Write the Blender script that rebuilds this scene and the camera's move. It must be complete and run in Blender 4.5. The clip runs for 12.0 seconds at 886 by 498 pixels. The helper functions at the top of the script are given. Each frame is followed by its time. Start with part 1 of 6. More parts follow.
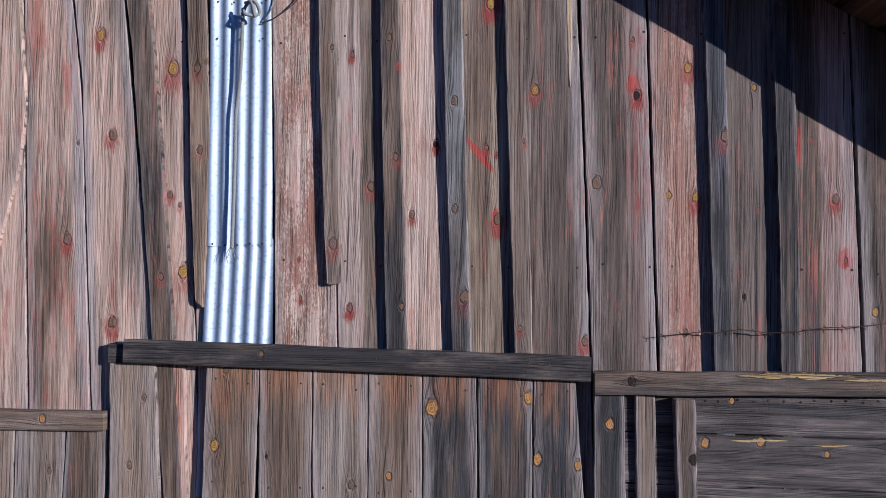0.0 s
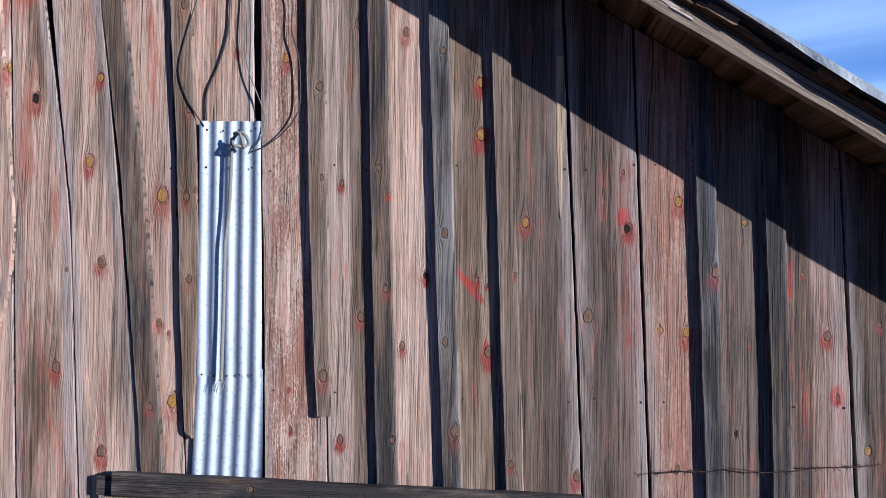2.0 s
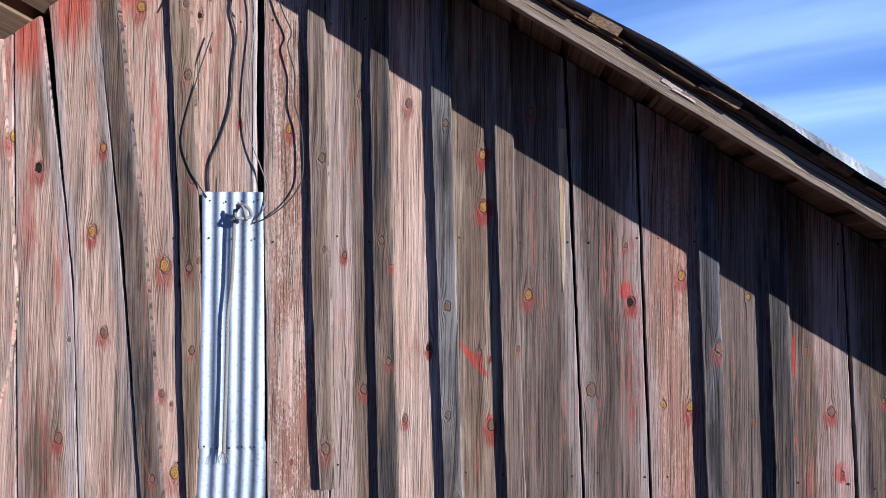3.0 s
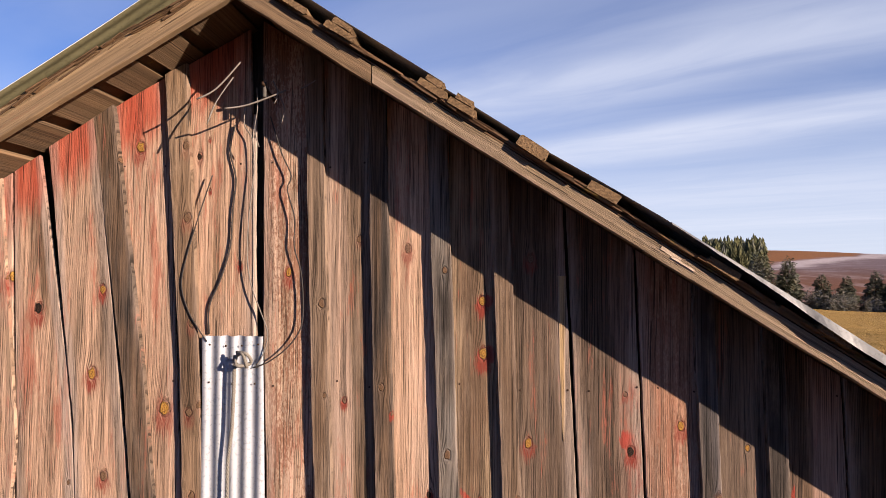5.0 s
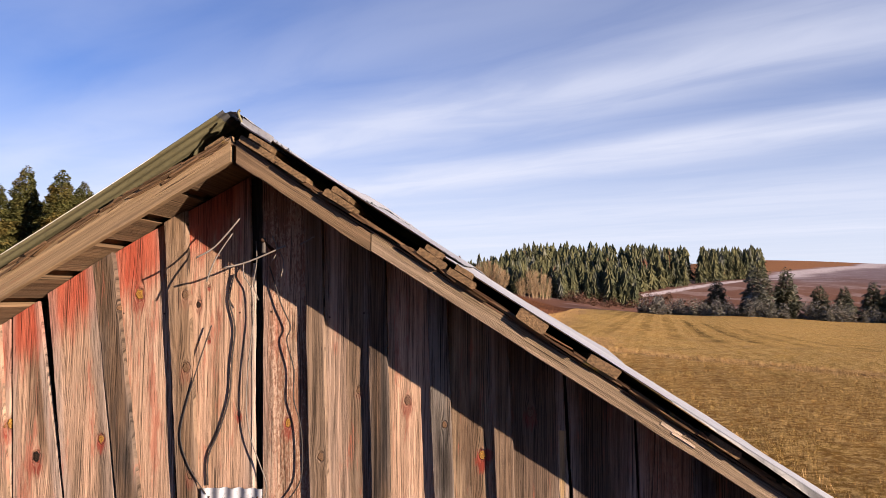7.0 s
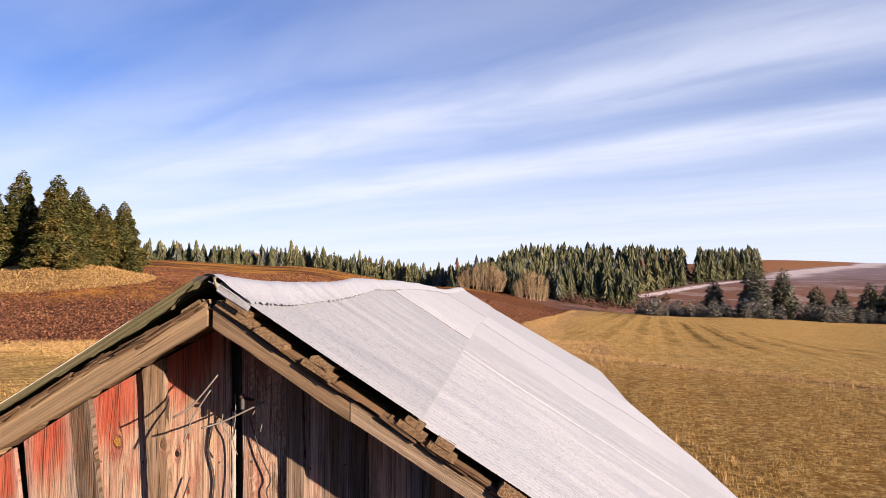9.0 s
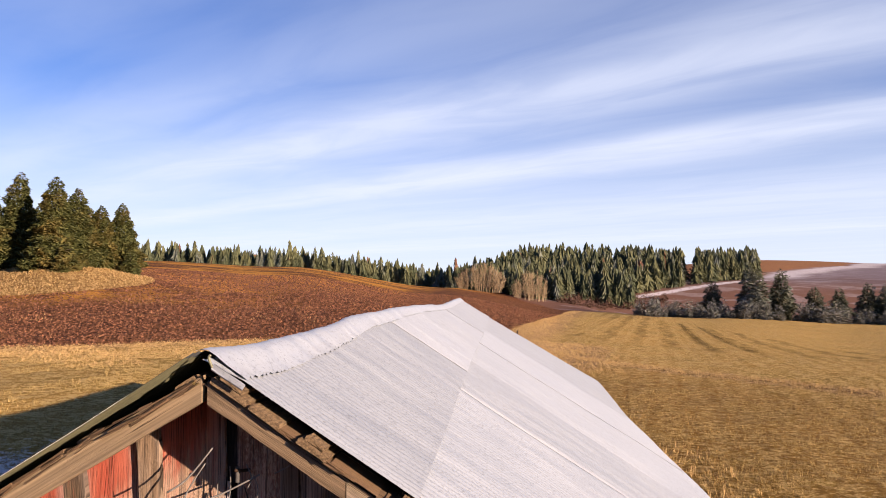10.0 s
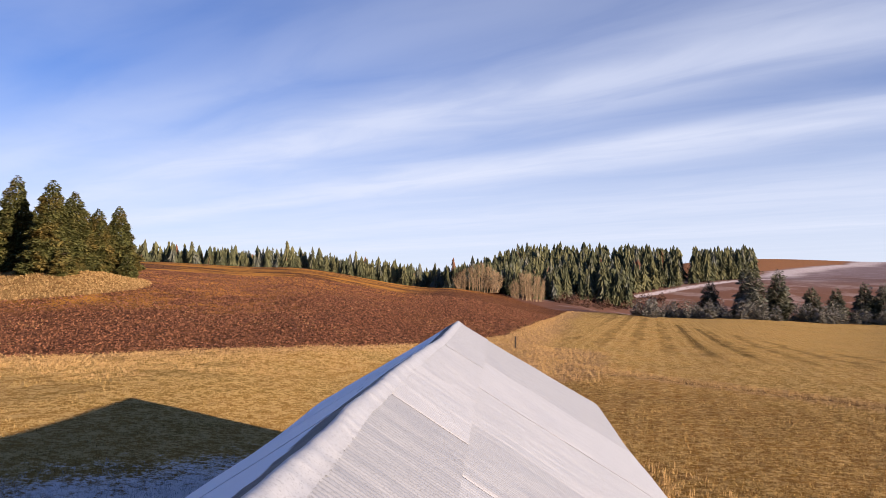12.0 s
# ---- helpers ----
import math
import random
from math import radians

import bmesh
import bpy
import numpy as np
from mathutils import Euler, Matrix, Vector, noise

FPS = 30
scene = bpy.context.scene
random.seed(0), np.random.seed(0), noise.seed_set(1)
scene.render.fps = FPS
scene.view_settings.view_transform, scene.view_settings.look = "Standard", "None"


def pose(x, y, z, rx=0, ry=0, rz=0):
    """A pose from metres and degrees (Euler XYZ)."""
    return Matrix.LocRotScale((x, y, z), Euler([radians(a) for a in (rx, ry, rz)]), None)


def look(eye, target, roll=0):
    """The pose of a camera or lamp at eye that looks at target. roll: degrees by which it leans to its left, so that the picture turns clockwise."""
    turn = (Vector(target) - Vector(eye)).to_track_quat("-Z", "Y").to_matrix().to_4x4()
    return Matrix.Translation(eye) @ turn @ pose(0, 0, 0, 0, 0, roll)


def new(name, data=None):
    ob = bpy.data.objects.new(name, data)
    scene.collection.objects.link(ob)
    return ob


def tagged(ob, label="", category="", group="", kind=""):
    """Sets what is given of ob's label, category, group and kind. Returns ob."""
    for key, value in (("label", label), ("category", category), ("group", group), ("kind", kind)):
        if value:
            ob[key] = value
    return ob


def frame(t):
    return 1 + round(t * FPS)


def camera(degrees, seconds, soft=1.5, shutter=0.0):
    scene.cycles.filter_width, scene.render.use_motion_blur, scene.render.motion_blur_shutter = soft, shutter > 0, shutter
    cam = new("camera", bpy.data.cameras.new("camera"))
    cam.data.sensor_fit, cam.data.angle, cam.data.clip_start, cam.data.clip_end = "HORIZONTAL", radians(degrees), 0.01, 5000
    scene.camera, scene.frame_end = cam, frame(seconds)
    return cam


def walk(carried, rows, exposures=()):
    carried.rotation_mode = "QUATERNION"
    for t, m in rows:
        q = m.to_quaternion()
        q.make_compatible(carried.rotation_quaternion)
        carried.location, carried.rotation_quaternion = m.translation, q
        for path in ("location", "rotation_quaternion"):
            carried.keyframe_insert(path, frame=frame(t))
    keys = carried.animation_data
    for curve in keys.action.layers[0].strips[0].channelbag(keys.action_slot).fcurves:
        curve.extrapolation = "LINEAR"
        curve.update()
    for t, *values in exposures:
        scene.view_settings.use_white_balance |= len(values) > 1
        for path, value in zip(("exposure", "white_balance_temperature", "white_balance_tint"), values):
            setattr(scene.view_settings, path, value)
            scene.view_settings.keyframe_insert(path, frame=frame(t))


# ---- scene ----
cam = camera(64.0, 12.0, soft=0.8)
PATH = [
    (0, (0.193, -3.301, 2.019), (0.004, -1.311, 2.069), 0.9),
    (0.5, (0.203, -3.3, 2.161), (0.017, -1.309, 2.224), 0.9),
    (1, (0.213, -3.303, 2.318), (0.027, -1.312, 2.377), 0.8),
    (1.5, (0.225, -3.299, 2.467), (0.038, -1.308, 2.522), 0.8),
    (2, (0.223, -3.298, 2.614), (0.038, -1.308, 2.677), 0.7),
    (2.5, (0.226, -3.297, 2.774), (0.037, -1.307, 2.843), 0.7),
    (3, (0.207, -3.309, 2.928), (0.022, -1.319, 3.005), 0.6),
    (3.2, (0.216, -3.32, 2.955), (0.022, -1.332, 3.057), 0.7),
    (5, (0.193, -3.344, 3.588), (0.015, -1.354, 3.681), 0.4),
    (5.5, (0.21, -3.348, 3.741), (0.035, -1.359, 3.845), 0.3),
    (6, (0.213, -3.359, 3.894), (0.039, -1.371, 4.016), 0.3),
    (6.5, (0.191, -3.372, 4.077), (0.02, -1.383, 4.198), 0.2),
    (7, (0.185, -3.379, 4.26), (0.013, -1.39, 4.382), 0.2),
    (7.5, (0.201, -3.387, 4.441), (0.031, -1.397, 4.563), 0.2),
    (9.3, (0.259, -3.356, 5.065), (0.095, -1.367, 5.187), -0.0),
    (9.5, (0.26, -3.353, 5.123), (0.097, -1.363, 5.246), 0.0),
    (10, (0.262, -3.353, 5.299), (0.101, -1.363, 5.421), -0.0),
    (10.5, (0.249, -3.33, 5.487), (0.09, -1.34, 5.608), -0.0),
    (11, (0.24, -3.326, 5.667), (0.083, -1.336, 5.787), -0.0),
    (11.5, (0.237, -3.339, 5.856), (0.082, -1.349, 5.975), -0.1),
    (12, (0.232, -3.333, 6.047), (0.078, -1.343, 6.165), -0.1),
]
walk(cam, [(t, look(eye, target, roll)) for t, eye, target, roll in PATH],
     exposures=[(0.0, 0.95, 4750, 11), (2.4, 1.20, 4850, 10), (3.2, 1.28, 5000, 12), (4.9, 1.28, 7200, 21), (7.5, 1.40, 7400, 22), (9.3, 1.50, 7300, 21), (12.0, 1.33, 7200, 21)])

# ---- light ----
SUN_TO = Vector((1.5, -1.0, 0.38)).normalized()
world = bpy.data.worlds.new("world")
scene.world = world
world.use_nodes = True


class Nodes:
    """Short hand for building node trees."""

    def __init__(self, tree):
        self.tree = tree

    def add(self, kind, **inputs):
        n = self.tree.nodes.new(kind)
        for key, v in inputs.items():
            if hasattr(n, key):
                setattr(n, key, v)
        return n

    def put(self, value, socket):
        if isinstance(value, bpy.types.NodeSocket):
            self.tree.links.new(value, socket)
        elif socket.type == "RGBA" and len(value) == 3:
            socket.default_value = (*value, 1)
        else:
            socket.default_value = value

    def math(self, op, a, b=0.0, c=0.0, clamp=False):
        n = self.add("ShaderNodeMath", operation=op, use_clamp=clamp)
        for i, v in enumerate((a, b, c)):
            self.put(v, n.inputs[i])
        return n.outputs[0]

    def vec(self, op, a, b=(0, 0, 0)):
        n = self.add("ShaderNodeVectorMath", operation=op)
        self.put(a, n.inputs[0])
        if op == "SCALE":
            self.put(b, n.inputs[3])
        else:
            self.put(b, n.inputs[1])
        return n.outputs[1] if op in ("LENGTH", "DISTANCE", "DOT_PRODUCT") else n.outputs[0]

    def xyz(self, x=0.0, y=0.0, z=0.0):
        n = self.add("ShaderNodeCombineXYZ")
        for i, v in enumerate((x, y, z)):
            self.put(v, n.inputs[i])
        return n.outputs[0]

    def split(self, v):
        n = self.add("ShaderNodeSeparateXYZ")
        self.put(v, n.inputs[0])
        return n.outputs

    def noise(self, v, scale, detail=3.0, rough=0.55, warp=0.0):
        n = self.add("ShaderNodeTexNoise")
        self.put(v, n.inputs["Vector"])
        n.inputs["Scale"].default_value = scale
        n.inputs["Detail"].default_value = detail
        n.inputs["Roughness"].default_value = rough
        n.inputs["Distortion"].default_value = warp
        return n.outputs[0]

    def ramp(self, f, lo, hi, a=0.0, b=1.0):
        n = self.add("ShaderNodeMapRange", interpolation_type="SMOOTHSTEP")
        for i, v in enumerate((f, lo, hi, a, b)):
            self.put(v, n.inputs[i])
        return n.outputs[0]

    def mix(self, f, a, b):
        n = self.add("ShaderNodeMix", data_type="RGBA")
        self.put(f, n.inputs[0])
        self.put(a, n.inputs[6])
        self.put(b, n.inputs[7])
        return n.outputs[2]

    def attr(self, name):
        n = self.add("ShaderNodeAttribute")
        n.attribute_name = name
        return n.outputs["Fac"]

    def pos(self):
        return self.add("ShaderNodeNewGeometry").outputs["Position"]

    def island(self):
        return self.add("ShaderNodeNewGeometry").outputs["Random Per Island"]

    def objrand(self):
        return self.add("ShaderNodeObjectInfo").outputs["Random"]

    def bump(self, h, dist, strength=1.0):
        n = self.add("ShaderNodeBump")
        n.inputs["Strength"].default_value = strength
        n.inputs["Distance"].default_value = dist
        self.put(h, n.inputs["Height"])
        return n.outputs[0]


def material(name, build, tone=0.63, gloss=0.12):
    """A node material; build(nodes) gives (colour, roughness, metallic, normal). tone: darkens the whole base colour,
    so that shade comes out deeper under the raised exposure.
    """
    m = bpy.data.materials.new(name)
    m.use_nodes = True
    k = Nodes(m.node_tree)
    p = m.node_tree.nodes["Principled BSDF"]
    p.inputs["Specular IOR Level"].default_value = gloss
    out = build(k)
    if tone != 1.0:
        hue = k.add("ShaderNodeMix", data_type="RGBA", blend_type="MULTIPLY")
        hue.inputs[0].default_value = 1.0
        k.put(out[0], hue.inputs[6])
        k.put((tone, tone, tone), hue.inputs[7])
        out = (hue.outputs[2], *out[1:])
    for v, key in zip(out, ("Base Color", "Roughness", "Metallic", "Normal")):
        if v is not None:
            k.put(v, p.inputs[key])
    return m


wk = Nodes(world.node_tree)
sky = wk.add("ShaderNodeTexSky", sky_type="NISHITA", sun_disc=False)
sky.sun_elevation = math.asin(SUN_TO.z)
sky.sun_rotation = math.atan2(SUN_TO.x, SUN_TO.y)
sky.altitude, sky.air_density, sky.dust_density, sky.ozone_density = 800, 1.0, 0.2, 6.0
way = wk.add("ShaderNodeTexCoord").outputs["Generated"]
dx, dy, dz = wk.split(way)
# thin cirrus in long soft streaks, as on a flat layer high above
lift = wk.math("MAXIMUM", dz, 0.03)
flat_x = wk.math("DIVIDE", dx, lift)
flat_y = wk.math("DIVIDE", dy, lift)
along = wk.math("ADD", wk.math("MULTIPLY", flat_x, -0.808), wk.math("MULTIPLY", flat_y, 0.589))
across = wk.math("ADD", wk.math("MULTIPLY", flat_x, 0.589), wk.math("MULTIPLY", flat_y, 0.808))
sway = wk.noise(wk.xyz(wk.math("MULTIPLY", along, 0.22), wk.math("MULTIPLY", across, 0.3), 3.3), 1.0, 2, 0.5)
drift = wk.math("ADD", across, wk.math("MULTIPLY", wk.math("SUBTRACT", sway, 0.5), 0.8))
fluff = wk.noise(wk.xyz(wk.math("MULTIPLY", along, 0.8), wk.math("MULTIPLY", across, 2.0), 1.1), 1.0, 6, 0.55, 0.6)
veil = wk.ramp(wk.noise(wk.xyz(wk.math("MULTIPLY", along, 0.12), wk.math("MULTIPLY", across, 0.6), 9.0), 1.0, 4, 0.5), 0.40, 0.75, -0.06, 0.14)
veil = wk.math("ADD", veil, wk.ramp(across, 0.8, 2.6, 0.14, 0.31))
for middle, wide, most in ((1.9, 0.45, 0.10), (3.05, 0.62, 0.30), (4.7, 0.62, 0.38), (7.85, 1.6, 0.28), (11.5, 2.0, 0.25)):
    off = wk.math("ABSOLUTE", wk.math("SUBTRACT", drift, middle))
    veil = wk.math("ADD", veil, wk.ramp(off, wide * 1.3, 0.0, 0.0, most))
# cirrus and haze cut back behind the camera, out of view, to deepen the wall's shade
thin = wk.ramp(dy, -0.35, 0.25, 0.18, 1.0)
veil = wk.math("MULTIPLY", wk.math("MULTIPLY", veil, thin), wk.ramp(fluff, 0.28, 0.68, 0.76, 1.07), clamp=True)
low = wk.math("MULTIPLY", wk.ramp(dz, 0.0, 0.30, 0.80, 0.0), thin)
clear = wk.math("MULTIPLY", wk.math("SUBTRACT", 1.0, veil), wk.math("SUBTRACT", 1.0, low))
deep = wk.vec("MULTIPLY", sky.outputs[0], (0.64, 0.92, 1.23))
tone = wk.mix(clear, (5.35, 6.4, 7.8), deep)
back = world.node_tree.nodes["Background"]
wk.put(tone, back.inputs["Color"])
back.inputs["Strength"].default_value = 0.056

sun = new("sun", bpy.data.lights.new("sun", "SUN"))
sun.data.energy, sun.data.angle, sun.data.color = 5.0, radians(0.53), (1.0, 0.86, 0.70)
sun.matrix_world = look(SUN_TO * 60, (0, 0, 0))

# ---- materials ----
RED = (0.25, 0.046, 0.030)


def knot_group():
    """Paints one knot: a ringed disc with a dark rim and, by 'red', old paint left round it."""
    g = bpy.data.node_groups.new("knot", "ShaderNodeTree")
    for name, kind in (("Vector", "NodeSocketVector"), ("Color", "NodeSocketColor"), ("Height", "NodeSocketFloat"), ("X", "NodeSocketFloat"),
                       ("Z", "NodeSocketFloat"), ("R", "NodeSocketFloat"), ("Heart", "NodeSocketColor"), ("Red", "NodeSocketFloat"), ("Grain", "NodeSocketFloat")):
        g.interface.new_socket(name, in_out="INPUT", socket_type=kind)
    g.interface.new_socket("Color", in_out="OUTPUT", socket_type="NodeSocketColor")
    g.interface.new_socket("Height", in_out="OUTPUT", socket_type="NodeSocketFloat")
    k = Nodes(g)
    i = k.add("NodeGroupInput").outputs
    x, y, z = k.split(i["Vector"])
    u = k.math("DIVIDE", k.math("SUBTRACT", x, i["X"]), k.math("MULTIPLY", i["R"], 0.82))
    v = k.math("DIVIDE", k.math("SUBTRACT", z, i["Z"]), i["R"])
    uneven = k.math("MULTIPLY", k.math("SUBTRACT", k.noise(i["Vector"], 55, 3, 0.6), 0.5), 1.1)
    d = k.math("ADD", k.math("SQRT", k.math("ADD", k.math("MULTIPLY", u, u), k.math("MULTIPLY", k.math("MULTIPLY", v, v), 0.75))), uneven)
    rings = k.math("SINE", k.math("MULTIPLY", d, 17.0))
    inner = k.ramp(d, 0.85, 1.0, 1.0, 0.0)
    rim = k.math("MULTIPLY", k.ramp(d, 0.8, 1.0), k.ramp(d, 1.05, 1.5, 1.0, 0.0))
    # paint that has clung round and below the knot
    stain_d = k.math("SQRT", k.math("ADD", k.math("MULTIPLY", k.math("MULTIPLY", u, u), 0.050), k.math("MULTIPLY", k.math("POWER", k.math("ADD", v, 1.5), 2.0), 0.026)))
    blot = k.noise(k.vec("MULTIPLY", i["Vector"], (1, 1, 0.22)), 75, 5, 0.75)
    stain = k.ramp(k.math("ADD", stain_d, k.math("MULTIPLY", blot, 1.2)), 0.78, 1.20, 1.0, 0.0)
    stain = k.math("MULTIPLY", k.math("MULTIPLY", stain, i["Red"]), k.ramp(i["Grain"], 0.42, 0.62, 1.0, 0.55), clamp=True)
    col = k.mix(stain, i["Color"], RED)
    heart = k.mix(k.ramp(k.math("ADD", rings, k.math("MULTIPLY", k.noise(i["Vector"], 240, 2), 1.4)), 0.3, 1.5, 0.0, 0.65), i["Heart"], (0.07, 0.034, 0.018))
    col = k.mix(inner, col, heart)
    col = k.mix(k.math("MULTIPLY", rim, k.ramp(blot, 0.40, 0.65, 0.0, 0.5)), col, (0.09, 0.05, 0.032))
    h = k.math("ADD", i["Height"], k.math("ADD", k.math("MULTIPLY", inner, 0.5), k.math("MULTIPLY", rim, -0.8)))
    o = k.add("NodeGroupOutput")
    k.put(col, o.inputs["Color"])
    k.put(h, o.inputs["Height"])
    return g


KNOT = knot_group()
HEARTS = {"y": (0.46, 0.24, 0.05), "k": (0.20, 0.12, 0.07), "o": (0.50, 0.24, 0.06), "h": (0.004, 0.003, 0.003), "r": (0.22, 0.13, 0.09)}


def wood(name, grey, tint, mixed=0.5, red=0.0, dark=0.0, knots=(), seed=0.0, flat=False, peel=0.0, stripe=None, rough_grain=1.0, slope=0.0, eave=0.0, contrast=1.0, head=0.0, bands=(), marks=(), bleach=0.55):
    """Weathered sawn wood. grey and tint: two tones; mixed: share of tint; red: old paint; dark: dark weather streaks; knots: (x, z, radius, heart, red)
    on the wall's face; flat: the grain runs along x, rising by slope; eave: paint kept fresh under the roof; peel: flakes of paint; stripe: (x, half width, z low, z high) of red paint;
    bands: (from, to, colour, share) across the board, 0 at its left edge; marks: (x, z, half width, half height, tilt) of bright paint smears."""

    def build(k):
        p = k.pos()
        x, y, z = k.split(p)
        if flat:
            a, b = (k.math("SUBTRACT", z, k.math("MULTIPLY", x, slope)) if slope else z), x
        else:
            a, b = x, z
        # grain bends round the knots
        bend = k.math("MULTIPLY", k.math("SUBTRACT", k.noise(k.xyz(k.math("MULTIPLY", a, 5.0), seed, k.math("MULTIPLY", b, 0.9)), 1.0, 2), 0.5), 0.020)
        for kx, kz, kr, kind, kred in knots:
            ka, kb = (kz, kx) if flat else (kx, kz)
            da = k.math("SUBTRACT", a, ka)
            db = k.math("MULTIPLY", k.math("SUBTRACT", b, kb), 0.42)
            rr = k.math("ADD", k.math("ADD", k.math("MULTIPLY", da, da), k.math("MULTIPLY", db, db)), kr * kr * 0.5)
            bend = k.math("SUBTRACT", bend, k.math("DIVIDE", k.math("MULTIPLY", da, kr * kr * 1.1), rr))
        ga = k.math("ADD", a, bend)
        gv = k.xyz(ga, seed * 1.37, k.math("MULTIPLY", b, 0.014))
        fine = k.noise(gv, 130, 6, 0.84)
        broad = k.noise(k.xyz(ga, seed * 2.1, k.math("MULTIPLY", b, 0.05)), 46, 3, 0.6)
        sawn = k.noise(k.xyz(k.math("MULTIPLY", a, 5.5), seed * 1.1, k.math("MULTIPLY", b, 0.42)), 1.0, 2, 0.5)
        year = k.math("ADD", k.math("MULTIPLY", ga, 800.0), k.math("ADD", k.math("MULTIPLY", sawn, 90.0), k.math("MULTIPLY", fine, 9.0)))
        late = k.ramp(k.math("SINE", year), 0.15, 0.80)
        late = k.math("MULTIPLY", late, k.ramp(k.noise(k.xyz(k.math("MULTIPLY", a, 20.0), seed * 0.9, k.math("MULTIPLY", b, 2.0)), 1.0, 3), 0.36, 0.62, 0.12, 1.0))
        grain = k.math("SUBTRACT", k.math("ADD", k.math("MULTIPLY", fine, 0.80), k.math("MULTIPLY", broad, 0.28)), k.math("MULTIPLY", late, 0.12))
        patch = k.noise(k.xyz(k.math("MULTIPLY", a, 9.0), seed * 3.1, k.math("MULTIPLY", b, 1.1)), 1.0, 4, 0.6)
        col = k.mix(k.ramp(k.math("ADD", patch, mixed - 0.5), 0.38, 0.62), grey, tint)
        across = k.attr("across")
        for lo, hi, tone, share in bands:
            wav = k.math("ADD", across, k.math("MULTIPLY", k.math("SUBTRACT", k.noise(k.xyz(k.math("MULTIPLY", a, 14.0), seed * 2.3, k.math("MULTIPLY", b, 1.6)), 1.0, 4, 0.6), 0.5), 0.30))
            col = k.mix(k.math("MULTIPLY", k.ramp(wav, lo - 0.05, lo + 0.05), k.ramp(wav, hi - 0.05, hi + 0.05, share, 0.0)), col, tone)
        # brown and silver streaks a finger wide
        streak = k.noise(k.xyz(k.math("MULTIPLY", ga, 58.0), seed * 1.7, k.math("MULTIPLY", b, 0.55)), 1.0, 3, 0.6)
        col = k.vec("SCALE", col, k.ramp(streak, 0.34, 0.66, 0.74, 1.22))
        weather = k.noise(k.xyz(k.math("MULTIPLY", a, 7.0), seed * 0.63, k.math("MULTIPLY", b, 1.9)), 1.0, 5, 0.7)
        col = k.mix(k.ramp(weather, 0.50, 0.72, 0.0, 0.35), col, (0.275, 0.212, 0.162))
        if red:
            blot = k.noise(k.xyz(k.math("MULTIPLY", a, 16.0), seed * 1.9, k.math("MULTIPLY", b, 2.4)), 1.0, 7, 0.75)
            m = k.ramp(k.math("ADD", blot, k.math("MULTIPLY", k.math("SUBTRACT", grain, 0.5), 0.5)), 0.62 - 0.22 * red, 0.74 - 0.20 * red, 0.0, 0.65)
            col = k.mix(m, col, (0.32, 0.092, 0.058))
        if peel:
            flake = k.math("ADD", k.math("MULTIPLY", k.noise(k.xyz(k.math("MULTIPLY", a, 120.0), seed * 1.2, k.math("MULTIPLY", b, 42.0)), 1.0, 5, 0.8), 0.6), k.math("MULTIPLY", k.noise(k.xyz(k.math("MULTIPLY", a, 9.0), seed * 1.2, k.math("MULTIPLY", b, 2.0)), 1.0, 3, 0.6), 0.4))
            m = k.ramp(flake, 0.475, 0.515, 0.0, peel)
            col = k.mix(m, col, (0.21, 0.085, 0.048))
        if stripe:
            sx, sw, s0, s1 = stripe
            wob = k.math("ADD", k.math("ABSOLUTE", k.math("SUBTRACT", a, sx)), k.math("MULTIPLY", k.math("SUBTRACT", broad, 0.5), 0.05))
            m = k.math("MULTIPLY", k.ramp(wob, sw * 0.5, sw, 1.0, 0.0), k.math("MULTIPLY", k.ramp(b, s0, s0 + 0.2), k.ramp(b, s1 - 0.15, s1, 1.0, 0.0)))
            worn = k.ramp(k.noise(k.xyz(k.math("MULTIPLY", a, 40.0), seed, k.math("MULTIPLY", b, 7.0)), 1.0, 5, 0.75), 0.42, 0.58, 0.1, 0.8)
            col = k.mix(k.math("MULTIPLY", m, worn), col, RED)
        for mx, mz, mw, mh, mt in marks:
            mu = k.math("DIVIDE", k.math("SUBTRACT", a, mx), mw)
            mv = k.math("DIVIDE", k.math("SUBTRACT", k.math("SUBTRACT", b, mz), k.math("MULTIPLY", k.math("SUBTRACT", a, mx), mt)), mh)
            md = k.math("SQRT", k.math("ADD", k.math("MULTIPLY", mu, mu), k.math("MULTIPLY", mv, mv)))
            md = k.math("ADD", md, k.math("MULTIPLY", k.math("SUBTRACT", k.noise(k.xyz(k.math("MULTIPLY", a, 120.0), seed, k.math("MULTIPLY", b, 30.0)), 1.0, 5, 0.75), 0.5), 1.7))
            col = k.mix(k.ramp(md, 0.75, 1.05, 0.85, 0.0), col, (0.34, 0.045, 0.030))
        if head:
            bare = k.math("ADD", z, k.math("MULTIPLY", k.math("SUBTRACT", k.noise(k.xyz(k.math("MULTIPLY", a, 14.0), seed * 2.7, k.math("MULTIPLY", b, 2.0)), 1.0, 4, 0.7), 0.5), 0.55))
            col = k.mix(k.math("MULTIPLY", k.ramp(bare, head - 0.16, head + 0.02), k.ramp(grain, 0.40, 0.55, 0.05, 0.5)), col, (0.30, 0.125, 0.05))
        if dark:
            soot = k.noise(k.xyz(k.math("MULTIPLY", a, 22.0), seed * 0.7, k.math("MULTIPLY", b, 0.9)), 1.0, 4, 0.6)
            col = k.mix(k.ramp(soot, 0.62 - 0.3 * dark, 0.80 - 0.25 * dark, 0.0, 0.85), col, (0.035, 0.033, 0.034))
